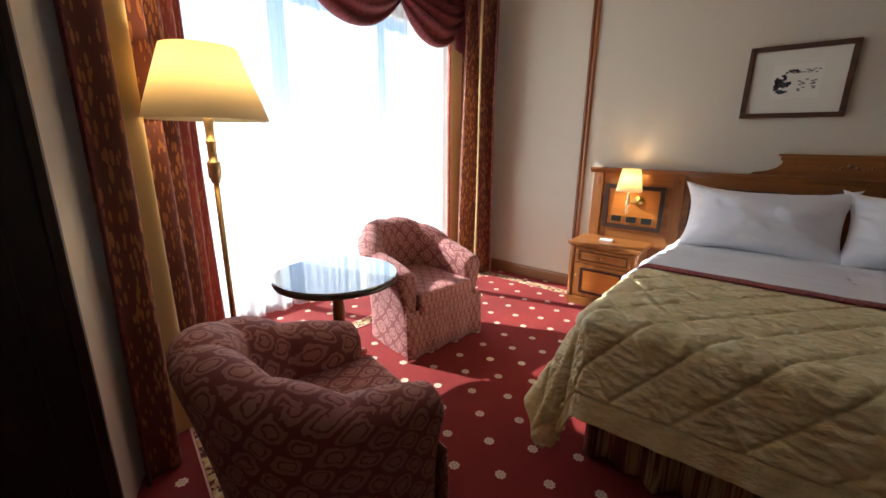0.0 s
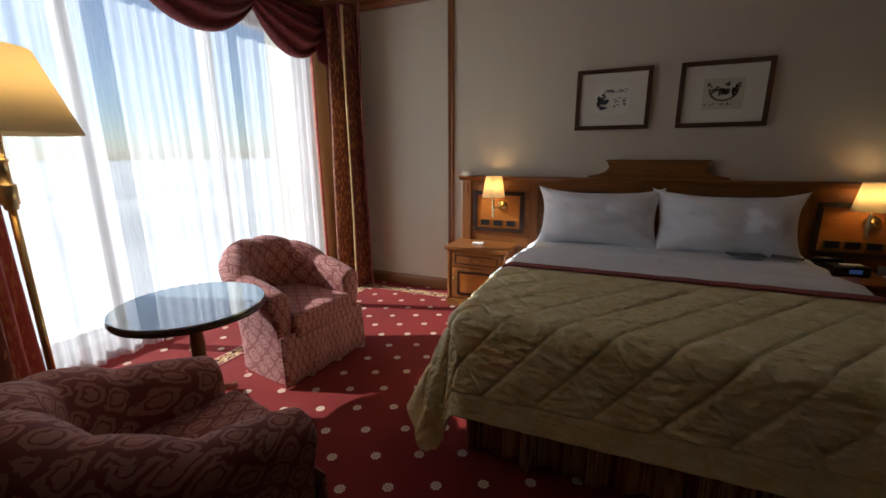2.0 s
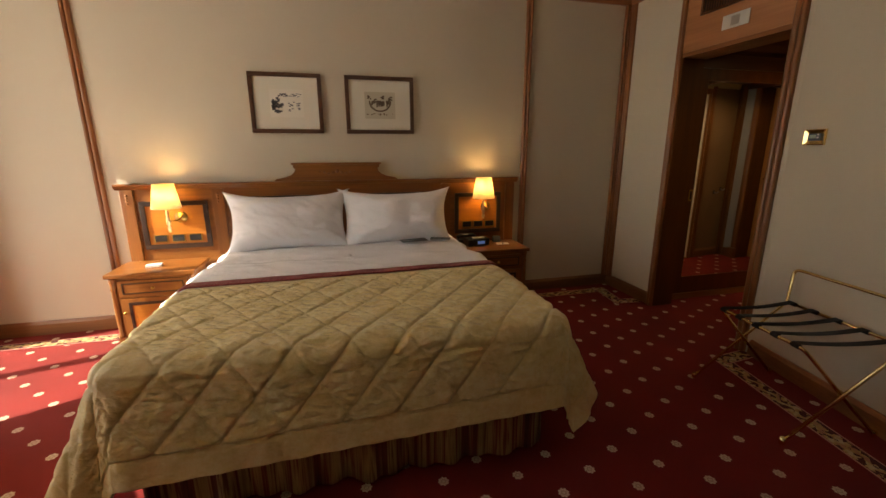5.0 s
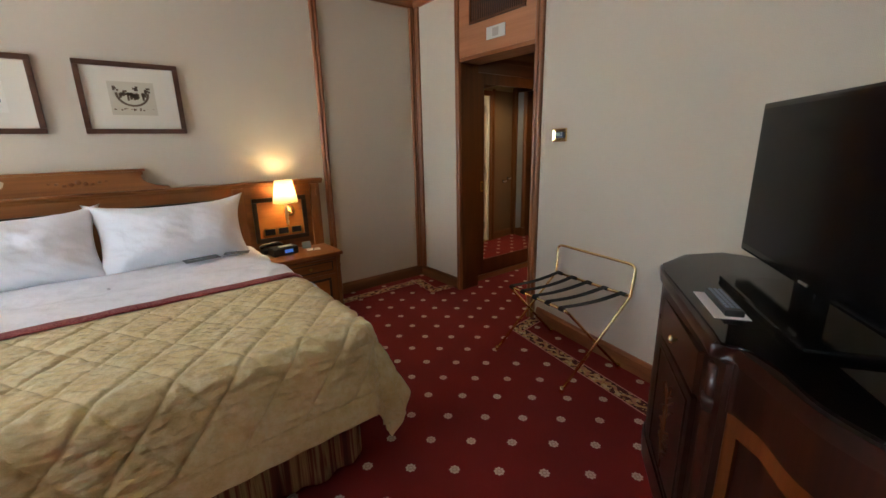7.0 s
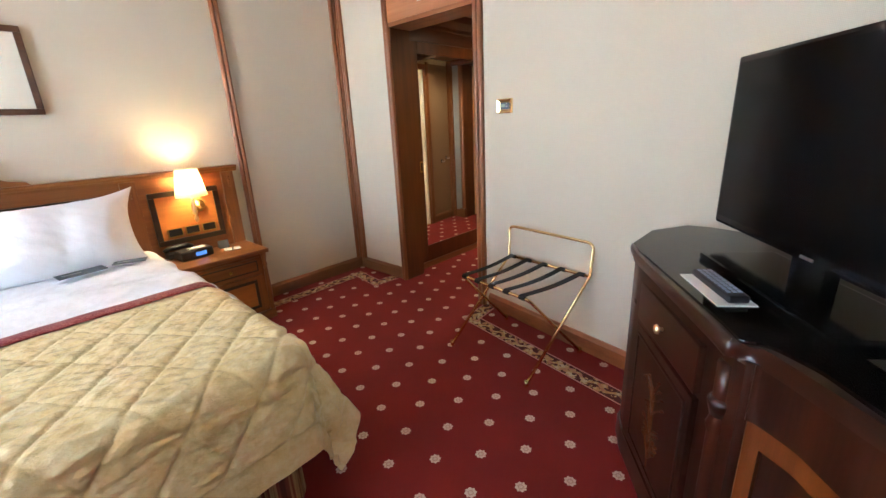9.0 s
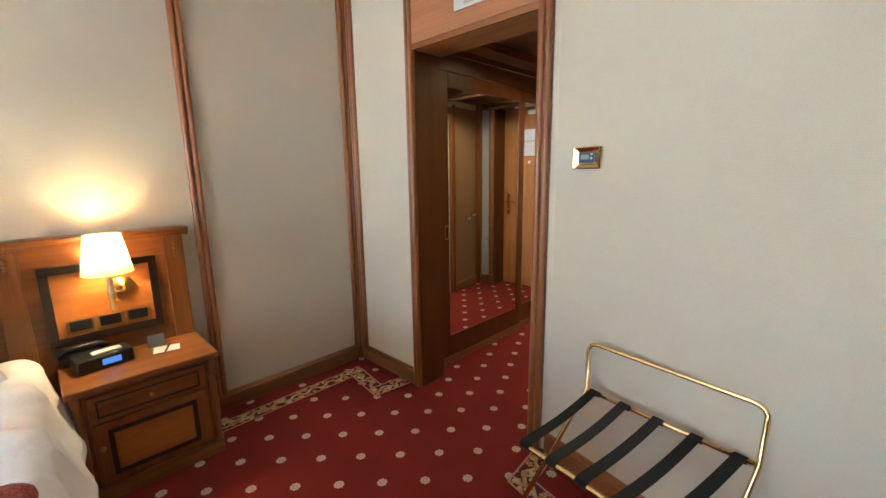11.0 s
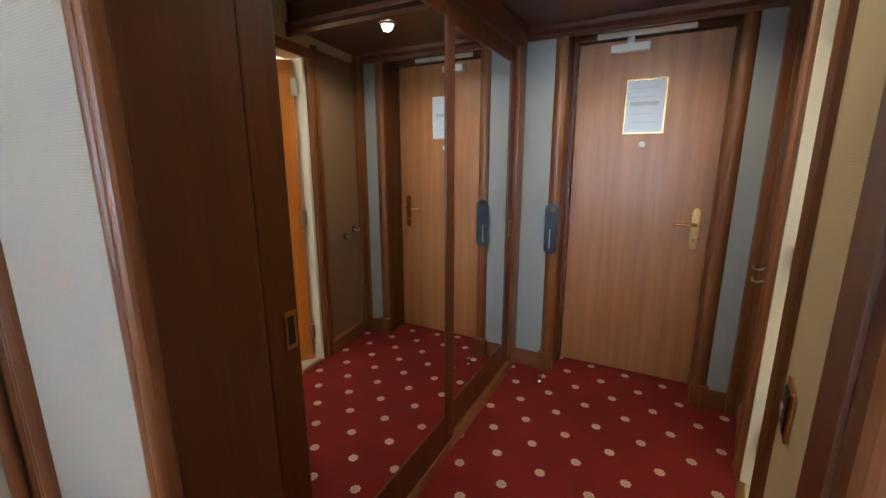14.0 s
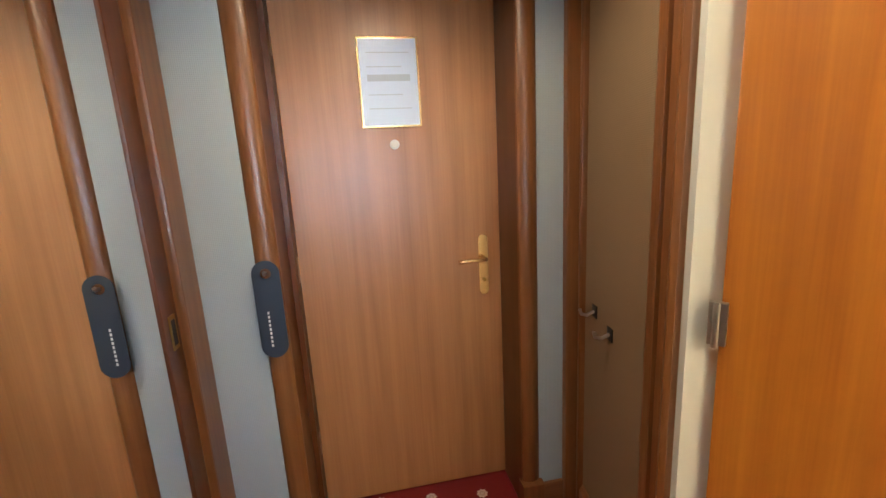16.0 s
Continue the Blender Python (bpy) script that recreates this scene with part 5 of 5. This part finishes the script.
# ---- armchairs ----
def armchair(x, y, rz):
    t = thing("armchair", "rose damask tub armchair with scalloped back and skirt to the floor", "armchair", x, y, 0, rz, "armchairs by the window")
    # centre line of the arms and back, as a U open to +x
    pts = [(0.30 - 0.30 * i / 14, -0.285) for i in range(15)]
    for i in range(1, 60):
        a = -math.pi / 2 - math.pi * i / 60
        pts.append((0.29 * math.cos(a), 0.285 * math.sin(a)))
    pts += [(0.30 * i / 14, 0.285) for i in range(15)]
    n = len(pts)
    b = bmesh.new()
    rows = []
    for i, (px, py) in enumerate(pts):
        x0, y0 = pts[max(0, i - 1)]
        x1, y1 = pts[min(n - 1, i + 1)]
        d = Vector((x1 - x0, y1 - y0)).normalized()
        o = Vector((d.y, -d.x))      # outwards: the line runs round the back clockwise seen from above
        if o.dot(Vector((px - 0.05, py))) < 0:
            o = -o
        k = i / (n - 1)
        rise = math.sin(math.pi * k) ** 1.5
        h = 0.565 + 0.215 * rise
        lobe = abs(math.sin(math.pi * k * 6)) ** 0.55
        h += 0.022 * lobe - 0.008
        th = 0.060 + 0.010 * lobe
        end = 0.75 if i in (0, n - 1) else 1.0
        lean = 0.035 * rise
        sec = [(th - 0.040, 0.006), (th - 0.042, 0.20), (th - 0.026, 0.34), (th + 0.006 + lean, h - 0.115), (th + 0.020 + lean, h - 0.075), (th + 0.012 + lean, h - 0.03), (th * 0.4 + lean, h), (-th * 0.35 + lean, h - 0.002), (-th - 0.008 + lean * 0.6, h - 0.04), (-th - 0.004, h - 0.10), (-th + 0.004, 0.40), (-th + 0.006, 0.25)]
        rows.append([b.verts.new((px + o.x * s * end, py + o.y * s * end, z if end == 1 else z - 0.012 * (z > 0.4))) for s, z in sec])
    m = len(rows[0])
    for r0, r1 in zip(rows, rows[1:]):
        for k in range(m - 1):
            b.faces.new((r0[k], r0[k + 1], r1[k + 1], r1[k]))
    b.faces.new(rows[0])
    b.faces.new(rows[-1][::-1])
    bmesh.ops.recalc_face_normals(b, faces=b.faces[:])
    o = part("tub_shell", b, M_CHAIR, t, "", True)
    sub = o.modifiers.new("round", "SUBSURF")
    sub.levels = sub.render_levels = 1
    # seat cushion, front rounded
    c = box(-0.24, -0.235, 0.27, 0.335, 0.235, 0.425, 0.045, None, 4)
    for v in c.verts:
        v.co.z += 0.02 * max(0, 1 - (v.co.x / 0.34) ** 2) * max(0, 1 - (v.co.y / 0.24) ** 2) * (v.co.z > 0.35)
    part("seat_cushion", c, M_CHAIR, t, "", True)

    def front(u, v):
        s = u * 2 - 1
        wob = 0.007 * math.sin(u * 21)
        return Vector((0.315 + wob * (1.2 - v) + 0.012 * (1 - v), s * 0.338, 0.008 + v * 0.31))
    solid(part("skirt", grid_mesh(front, 40, 4), M_CHAIR, t, "", True), 0.006)
    return t


armchair(-4.90, -1.67, -7)
armchair(-4.13, -2.98, 78)

# ---- round table ----
tb = thing("round_table", "small round wooden pedestal table with glass top by the window", "table", -4.80, -2.40, 0)
R = 0.330
part("tabletop", lathe([(R - 0.03, 0.597), (R, 0.604), (R + 0.004, 0.617), (R, 0.628), (R - 0.01, 0.629)], 64), M_MAHOG_X, tb, "", True)
part("glass", lathe([(R - 0.006, 0.6295), (R, 0.632), (R, 0.638), (R - 0.004, 0.640)], 64), M_TABLEGLASS, tb, "glass top with the window's pale reflection in its colour")
part("column", lathe([(0.05, 0.10), (0.035, 0.14), (0.042, 0.22), (0.03, 0.30), (0.034, 0.42), (0.028, 0.50), (0.06, 0.57), (0.09, 0.598)], 24), M_HEAD_V, tb, "turned column", True)
for k in range(4):
    a = math.pi / 2 * k + 0.4
    part("foot", tube([(0.03 * math.cos(a), 0.03 * math.sin(a), 0.14), (0.13 * math.cos(a), 0.13 * math.sin(a), 0.10), (0.24 * math.cos(a), 0.24 * math.sin(a), 0.03), (0.27 * math.cos(a), 0.27 * math.sin(a), 0.021)], 0.021, 10), M_HEAD_V, tb, "", True)

# ---- floor lamp ----
fl = thing("floor_lamp", "brass floor lamp with wide lit ivory shade behind the armchair", "floor lamp", -4.95, -2.90, 0)
part("base", lathe([(0.14, 0), (0.14, 0.012), (0.12, 0.022), (0.03, 0.035), (0.018, 0.06)], 36), M_BRASS_A, fl, "", True)
part("stem", lathe([(0.0125, 0.05), (0.0125, 1.16)], 16), M_BRASS_G, fl, "", True)
part("collar", lathe([(0.013, 1.145), (0.020, 1.15), (0.021, 1.165), (0.027, 1.168), (0.028, 1.235), (0.025, 1.24), (0.019, 1.243), (0.019, 1.315), (0.022, 1.318), (0.022, 1.328), (0.017, 1.33), (0.018, 1.38), (0.020, 1.40), (0.020, 1.46)], 24), M_BRASS, fl, "ribbed brass collar", True)
b = bmesh.new()
nn = 56
lo = [b.verts.new((0.245 * math.cos(2 * math.pi * i / nn), 0.245 * math.sin(2 * math.pi * i / nn), 1.415)) for i in range(nn)]
hi = [b.verts.new((0.142 * math.cos(2 * math.pi * i / nn), 0.142 * math.sin(2 * math.pi * i / nn), 1.70)) for i in range(nn)]
for i in range(nn):
    b.faces.new((lo[i], lo[(i + 1) % nn], hi[(i + 1) % nn], hi[i]))
solid(part("shade", b, M_SHADE, fl, "lit ivory fabric shade", True), 0.002)
part("bulb", lathe([(0.008, 1.46), (0.016, 1.48), (0.032, 1.53), (0.026, 1.57), (0.004, 1.59)], 16), M_BULB, fl, "", True)
lamp("floor_lamp_light", "POINT", pose(-4.95, -2.90, 1.62), 2.0, (1.0, 0.70, 0.38), radius=0.04)

# ---- curtains ----
def sheer_fn(u, v):
    y = -3.08 + u * 2.98
    a = 0.020 * math.sin(u * 2 * math.pi * 17 + 1.3 * math.sin(u * 14)) + 0.012 * math.sin(u * 2 * math.pi * 41 + 2)
    return Vector((-5.93 + a * (1.15 - 0.35 * v), y + 0.01 * math.sin(v * 3 + u * 40), 0.015 + v * 2.60))


sc = thing("sheer_curtain", "white sheer curtain hanging in soft folds across the window", "curtain", 0, 0, 0)
part("cloth", grid_mesh(sheer_fn, 420, 6), M_SHEER, sc, "", True)


def drape_panel(name, a, c, depth, folds, phase, label):
    a, c = Vector((*a, 0)), Vector((*c, 0))
    d = (c - a)
    o = Vector((-d.y, d.x, 0)).normalized()

    def fn(u, v):
        f = math.sin(u * 2 * math.pi * folds + phase + 0.4 * math.sin(v * 2 + u * 5))
        w = depth * (1.0 - 0.25 * v) * (f + 0.25 * math.sin(u * 2 * math.pi * folds * 2 + 1))
        return a + d * (u + 0.02 * math.sin(v * 4 + u * 9)) + o * w + Vector((0, 0, 0.012 + v * 2.62))
    t = thing(name, label, "curtain", 0, 0, 0)
    solid(part("cloth", grid_mesh(fn, 150, 14, None, (1.0, 1.0)), M_DRAPE, t, "", True), 0.006)

    def edge(u, v):
        return fn(0.985 + 0.02 * u, v) + o * 0.006
    solid(part("edge_hem", grid_mesh(edge, 3, 14), M_SWAG, t, "dark turned side hem", True), 0.010)
    return t


drape_panel("drape", (-5.88, -0.20), (-5.20, -0.25), 0.075, 3.5, 0.6, "heavy red and gold striped drape beside the bed wall")
drape_panel("drape", (-5.84, -2.66), (-4.71, -3.35), 0.045, 5.5, 2.0, "heavy red and gold striped drape behind the floor lamp")


def swag(y0, y1, drop, name="swag_valance"):
    def fn(u, v):
        s = math.sin(math.pi * u) ** 0.75
        z = 2.66 - v * (0.14 + drop * s)
        fold = 0.022 * math.sin(v * 2 * math.pi * 4.5 + 0.6 * math.sin(u * 7)) * (0.35 + s)
        return Vector((-5.74 + 0.10 * math.sin(math.pi * v) * (0.3 + s) + fold, y0 + (y1 - y0) * u, z))
    t = thing(name, "burgundy swagged valance with deep curved folds", "valance", 0, 0, 0, 0, "window swags")
    return solid(part("cloth", grid_mesh(fn, 60, 44), M_SWAG, t, "", True), 0.006)


swag(-3.02, -1.98, 0.34)
swag(-1.98, -0.93, 0.33)
swag(-0.97, -0.06, 0.33)


def tail_fn(u, v):
    z = 2.66 - v * (0.42 + 0.40 * u)
    return Vector((-5.74 + u * 0.46, -0.20 - 0.05 * math.sin(u * 2 * math.pi * 3) - 0.06 * (1 - v), z))


tl = thing("valance_tail", "burgundy pleated tail of the window valance", "valance", 0, 0, 0)
solid(part("cloth", grid_mesh(tail_fn, 60, 20), M_SWAG, tl, "", True), 0.006)
pm = thing("pelmet_board", "wooden pelmet board above the swags", "pelmet", 0, 0, 0)
part("board", box(-5.80, -3.08, 2.66, -5.60, -0.03, 2.70, 0.004), M_TRIM_Y, pm)

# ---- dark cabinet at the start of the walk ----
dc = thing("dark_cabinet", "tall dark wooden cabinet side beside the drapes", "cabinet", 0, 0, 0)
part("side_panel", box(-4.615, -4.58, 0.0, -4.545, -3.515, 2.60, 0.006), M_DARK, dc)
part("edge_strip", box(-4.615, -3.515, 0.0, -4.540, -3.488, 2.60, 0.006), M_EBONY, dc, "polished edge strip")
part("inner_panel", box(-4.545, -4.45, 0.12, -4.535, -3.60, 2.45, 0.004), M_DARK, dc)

# ---- dresser ----
AX, AY, AR = -0.80, -2.865, -145.2
MD = pose(AX, AY, 0, 0, 0, AR).inverted()


def loc(x, y):
    v = MD @ Vector((x, y, 0))
    return (v.x, v.y)


front = [(-0.33, -3.02), (-0.34, -2.93), (-0.50, -2.83), (-0.72, -2.825), (-0.80, -2.865), (-1.27, -3.195), (-1.345, -3.235), (-1.335, -3.285), (-1.385, -3.35), (-1.45, -3.42), (-1.51, -3.485), (-1.55, -3.56), (-1.585, -3.66), (-1.60, -3.80), (-1.58, -4.45), (-0.62, -4.45)]
def smooth_run(pts, a, z, n=5):
    """The outline with the stretch from a to z rounded by a flowing curve."""
    out = list(pts[:a])
    for i in range(a, z):
        q = [Vector(pts[max(0, min(len(pts) - 1, i + o))]) for o in (-1, 0, 1, 2)]
        for k in range(n):
            t = k / n
            out.append(tuple(0.5 * (2 * q[1] + (q[2] - q[0]) * t + (2 * q[0] - 5 * q[1] + 4 * q[2] - q[3]) * t ** 2 + (3 * q[1] - q[0] - 3 * q[2] + q[3]) * t ** 3)))
    return out + list(pts[z:])


top = [loc(*p) for p in smooth_run(front, 6, 13)]
cx, cy = sum(p[0] for p in top) / len(top), sum(p[1] for p in top) / len(top)


def inset(poly, k):
    out = []
    for x, y in poly:
        d = Vector((cx - x, cy - y)).normalized() * k
        out.append((x + d.x, y + d.y))
    return out


def rounded(ob, angle=28):
    """Shade the gentle turns of a mesh smoothly and keep its sharp edges."""
    for f in ob.data.polygons:
        f.use_smooth = True
    ob.data.set_sharp_from_angle(angle=math.radians(angle))
    return ob


ds = thing("dresser", "dark polished mahogany dresser with shaped front, inlaid doors and glass top", "dresser", AX, AY, 0, AR)
rounded(part("plinth", prism(inset(top, 0.02), 0.0, 0.10, 0.006), M_MAHOG_X, ds))
rounded(part("body", prism(inset(top, 0.045), 0.10, 0.845), M_MAHOG, ds))
b = prism(inset(top, 0.05), 0.80, 0.835, 0.006)
rounded(part("frieze_moulding", b, M_MAHOG_X, ds))
rounded(part("top_slab", prism(top, 0.840, 0.885, 0.016), M_MAHOG_X, ds), 50)
M_DGLASS = material("dresser_glass_top", (0.005, 0.004, 0.004), 0.05)
M_DGLASS.node_tree.nodes["Principled BSDF"].inputs["Specular IOR Level"].default_value = 0.4
part("glass", prism(inset(top, 0.025), 0.886, 0.894, 0.002), M_DGLASS, ds, "dark reflecting glass top")
# first section: drawer and inlaid door
dw = part("drawer", box(0.075, 0.010, 0.645, 0.53, 0.04, 0.79, 0.005), M_MAHOG_X, ds)
k = part("knob", lathe([(0.006, 0), (0.006, 0.010), (0.016, 0.016), (0.014, 0.024), (0.004, 0.028)], 16), M_BRASS, dw, "round brass knob", True)
k.matrix_local = pose(0.30, 0.010, 0.715, 90, 0, 0)
dd = part("door", box(0.075, 0.010, 0.12, 0.53, 0.04, 0.63, 0.005), M_MAHOG, ds)
b = bmesh.new()
for (x0, z0, x1, z1) in ((0.105, 0.15, 0.50, 0.158), (0.105, 0.592, 0.50, 0.60), (0.105, 0.158, 0.113, 0.592), (0.492, 0.158, 0.50, 0.592)):
    box(x0, 0.004, z0, x1, 0.012, z1, 0.002, b)
part("door_bead", b, M_EBONY, dd)
rnd = random.Random(5)
b = bmesh.new()
M_INLAY = material("satinwood_inlay", (0.085, 0.024, 0.005), 0.3)
for i in range(26):
    s = rnd.choice((-1, 1))
    z0 = 0.20 + rnd.random() * 0.26
    x0 = 0.30
    pts = [(x0, 0.0085, z0), (x0 + s * 0.03 * rnd.random(), 0.0085, z0 + 0.03), (x0 + s * (0.03 + 0.05 * rnd.random()), 0.0085, z0 + 0.05 + 0.03 * rnd.random())]
    tube(pts, 0.0035, 6, b)
    lathe([(0.001, -0.002), (0.009, 0.0), (0.001, 0.002)], 7, b, pts[-1])
tube([(0.30, 0.0085, 0.17), (0.305, 0.0085, 0.3), (0.30, 0.0085, 0.5)], 0.004, 6, b)
tagged(part("inlay", b, M_INLAY, dd), "lighter wood floral inlay", "", "", "stuff")


def column(x, y, r=0.028):
    b = lathe([(r * 1.25, 0.10), (r * 1.25, 0.15), (r, 0.17), (r, 0.60), (r * 1.25, 0.625), (r * 0.9, 0.65), (r * 1.0, 0.69), (r * 1.0, 0.72), (r * 1.0, 0.80)], 20, None, (x, y, 0))
    c = part("column", b, M_MAHOG, ds, "turned corner column", True)
    part("capital", lathe([(r * 1.05, 0.655), (r * 1.45, 0.69), (r * 1.35, 0.70), (r * 1.0, 0.705)], 14, None, (x, y, 0)), M_EBONY, c, "dark carved capital", True)


column(0.035, 0.045)
column(*loc(-1.285, -3.245), 0.022)
# bowed middle section: frieze and light-framed door follow the curve of the top
def bow(u, k):
    """A place u (0..1) along the bowed front, k metres inside the edge of the top."""
    rim = inset(top, k)
    pts = [tuple(Vector(rim[5]).lerp(Vector(rim[6]), 0.45))] + rim[6:42]
    s = u * (len(pts) - 1)
    n = min(len(pts) - 2, int(s))
    q = [Vector(pts[max(0, min(len(pts) - 1, n + o))]) for o in (-1, 0, 1, 2)]
    t = s - n
    return 0.5 * (2 * q[1] + (q[2] - q[0]) * t + (2 * q[0] - 5 * q[1] + 4 * q[2] - q[3]) * t ** 2 + (3 * q[1] - q[0] - 3 * q[2] + q[3]) * t ** 3)


def bow_strip(name, u0, u1, z0, z1, k, thick, mat, parent, label="", rise=0.0):
    def fn(u, v):
        p = bow(u0 + (u1 - u0) * u, k)
        return Vector((p.x, p.y, z0 + (z1 - z0) * v + rise * math.sin(math.pi * u) * v))
    return solid(part(name, grid_mesh(fn, 90, 1), mat, parent, label), thick)


bow_strip("frieze", 0.12, 1.0, 0.705, 0.846, 0.026, 0.024, M_MAHOG, ds, "bowed red-brown veneered frieze")
md = bow_strip("door", 0.12, 0.97, 0.645, 0.703, 0.031, 0.020, M_MAHOG_L, ds, "lighter banded door frame with dark panel")
for nm, u0, u1, z0, z1 in (("stile", 0.12, 0.21, 0.12, 0.645), ("stile", 0.90, 0.97, 0.12, 0.645), ("bottom_rail", 0.21, 0.90, 0.12, 0.18)):
    bow_strip(nm, u0, u1, z0, z1, 0.031, 0.020, M_MAHOG_L, md)
bow_strip("door_panel", 0.21, 0.90, 0.18, 0.645, 0.036, 0.012, M_MAHOG, md, "dark inset panel")
e0 = bow(0.165, 0.018)
part("escutcheon", lathe([(0.002, -0.03), (0.010, -0.024), (0.014, 0.0), (0.009, 0.022), (0.003, 0.032)], 10, None, (e0.x, e0.y, 0.40)), M_BRASS, md, "small brass key plate", True)

# ---- television and what lies on the dresser ----
tv = thing("television", "large flat black television on a stand on the dresser", "television", AX, AY, 0.894, AR)
part("cabinet", box(-0.05, 0.285, 0.085, 0.885, 0.335, 0.635, 0.010), M_GLOSSBLACK, tv)
part("screen", box(-0.030, 0.282, 0.115, 0.865, 0.2855, 0.615), M_SCREEN, tv)
part("badge", box(0.40, 0.2815, 0.094, 0.445, 0.285, 0.101), M_STEEL, tv, "small plain silver badge")
part("neck", box(0.36, 0.29, 0.018, 0.48, 0.33, 0.10, 0.008), M_GLOSSBLACK, tv)
part("stand_plate", box(0.12, 0.17, 0.0, 0.71, 0.40, 0.02, 0.008), M_GLOSSBLACK, tv)
part("rear_bulge", box(0.15, 0.335, 0.15, 0.70, 0.37, 0.50, 0.02), M_BLACK, tv)
pp = thing("leaflet", "white leaflet under the remote on the dresser", "leaflet", AX, AY, 0.8942, AR)
part("sheet", box(0.285, 0.045, 0.0, 0.51, 0.140, 0.002), M_WHITE, pp)
rm = thing("remote_control", "black remote control with coloured keys on the dresser", "remote control", AX, AY, 0.8965, AR)
part("body", box(0.292, 0.075, 0.0, 0.498, 0.127, 0.020, 0.008, None, 3), M_BLACK, rm)
M_KEYS = material("grey_keys", (0.28, 0.34, 0.45), 0.5)
for i in range(9):
    for j in range(3):
        part("key", box(0.305 + i * 0.0195, 0.083 + j * 0.014, 0.020, 0.317 + i * 0.0195, 0.092 + j * 0.014, 0.0225), M_KEYS, rm)
cab = thing("television_cable", "white cable hanging behind the television", "cable", 0, 0, 0)
part("wire", tube([(-0.93, -3.58, 1.06), (-1.05, -3.63, 1.01), (-1.17, -3.67, 0.975), (-1.27, -3.73, 0.935), (-1.32, -3.84, 0.906), (-1.30, -4.02, 0.902), (-1.18, -4.30, 0.902)], 0.006, 8), M_WHITE, cab, "", True)

# ---- luggage rack ----
rk = thing("luggage_rack", "folding brass luggage rack with black straps by the wall", "luggage rack", 0, 0, 0)
def lerp(a, c, t):
    return tuple(p + (q - p) * t for p, q in zip(a, c))


F1, F2 = (-0.625, -1.765, 0.012), (-0.70, -2.355, 0.012)          # front feet
G1, G2 = (-0.12, -1.84, 0.012), (-0.215, -2.43, 0.012)            # back feet
S1, S2 = (-0.600, -1.845, 0.49), (-0.675, -2.345, 0.49)           # front seat rail
T1, T2 = (-0.125, -1.865, 0.49), (-0.195, -2.455, 0.49)           # back seat rail
U1, U2 = (-0.098, -1.85, 0.69), (-0.168, -2.46, 0.68)             # top of the back loop
def roundbar(a, c1, c2, d, r=0.045):
    def arc(p, q, s):
        p, q, s = Vector(p), Vector(q), Vector(s)
        a0, b0 = q + (p - q).normalized() * r, q + (s - q).normalized() * r
        return [a0 * (1 - k) ** 2 + q * 2 * k * (1 - k) + b0 * k ** 2 for k in (0, 0.25, 0.5, 0.75, 1)]
    return [a] + arc(a, c1, c2) + arc(c1, c2, d) + [d]


part("front_leg_frame", tube(roundbar(G1, S1, S2, G2), 0.009, 12), M_BRASS_T, rk, "", True)
b = tube([F1, T1] + roundbar(T1, U1, U2, T2)[1:-1] + [T2, F2], 0.009, 12)
part("back_leg_frame", b, M_BRASS_T, rk, "", True)
part("seat_rail", tube([T1, T2], 0.009, 10), M_BRASS_T, rk, "", True)
for p in (F1, F2, G1, G2):
    part("foot", lathe([(0.013, -0.012), (0.014, 0.012), (0.011, 0.02)], 12, None, p), M_BRASS_T, rk, "brass-coloured end cap")
for i in range(5):
    t = 0.06 + 0.215 * i
    a, c = Vector(lerp(S1, S2, t)), Vector(lerp(T1, T2, t))
    side = (Vector(S2) - Vector(S1)).normalized() * 0.019

    def strap(u, v):
        p = a.lerp(c, u)
        return p + side * (v * 2 - 1) + Vector((0, 0, 0.013 - 0.018 * math.sin(math.pi * u) ** 1.0 * (0.75 + 0.1 * (i % 2))))
    solid(part("strap", grid_mesh(strap, 14, 2), M_STRAP, rk), 0.003)
    for q in (a, c):
        part("strap_loop", tube([q - side, q + side], 0.0125, 10), M_STRAP, rk)
for q, r0 in ((G1, S1), (G2, S2)):
    m = Vector(lerp(q, r0, 0.5))
    part("pivot", lathe([(0.008, -0.014), (0.008, 0.014)], 10, None, m), M_BRASS_A, rk)
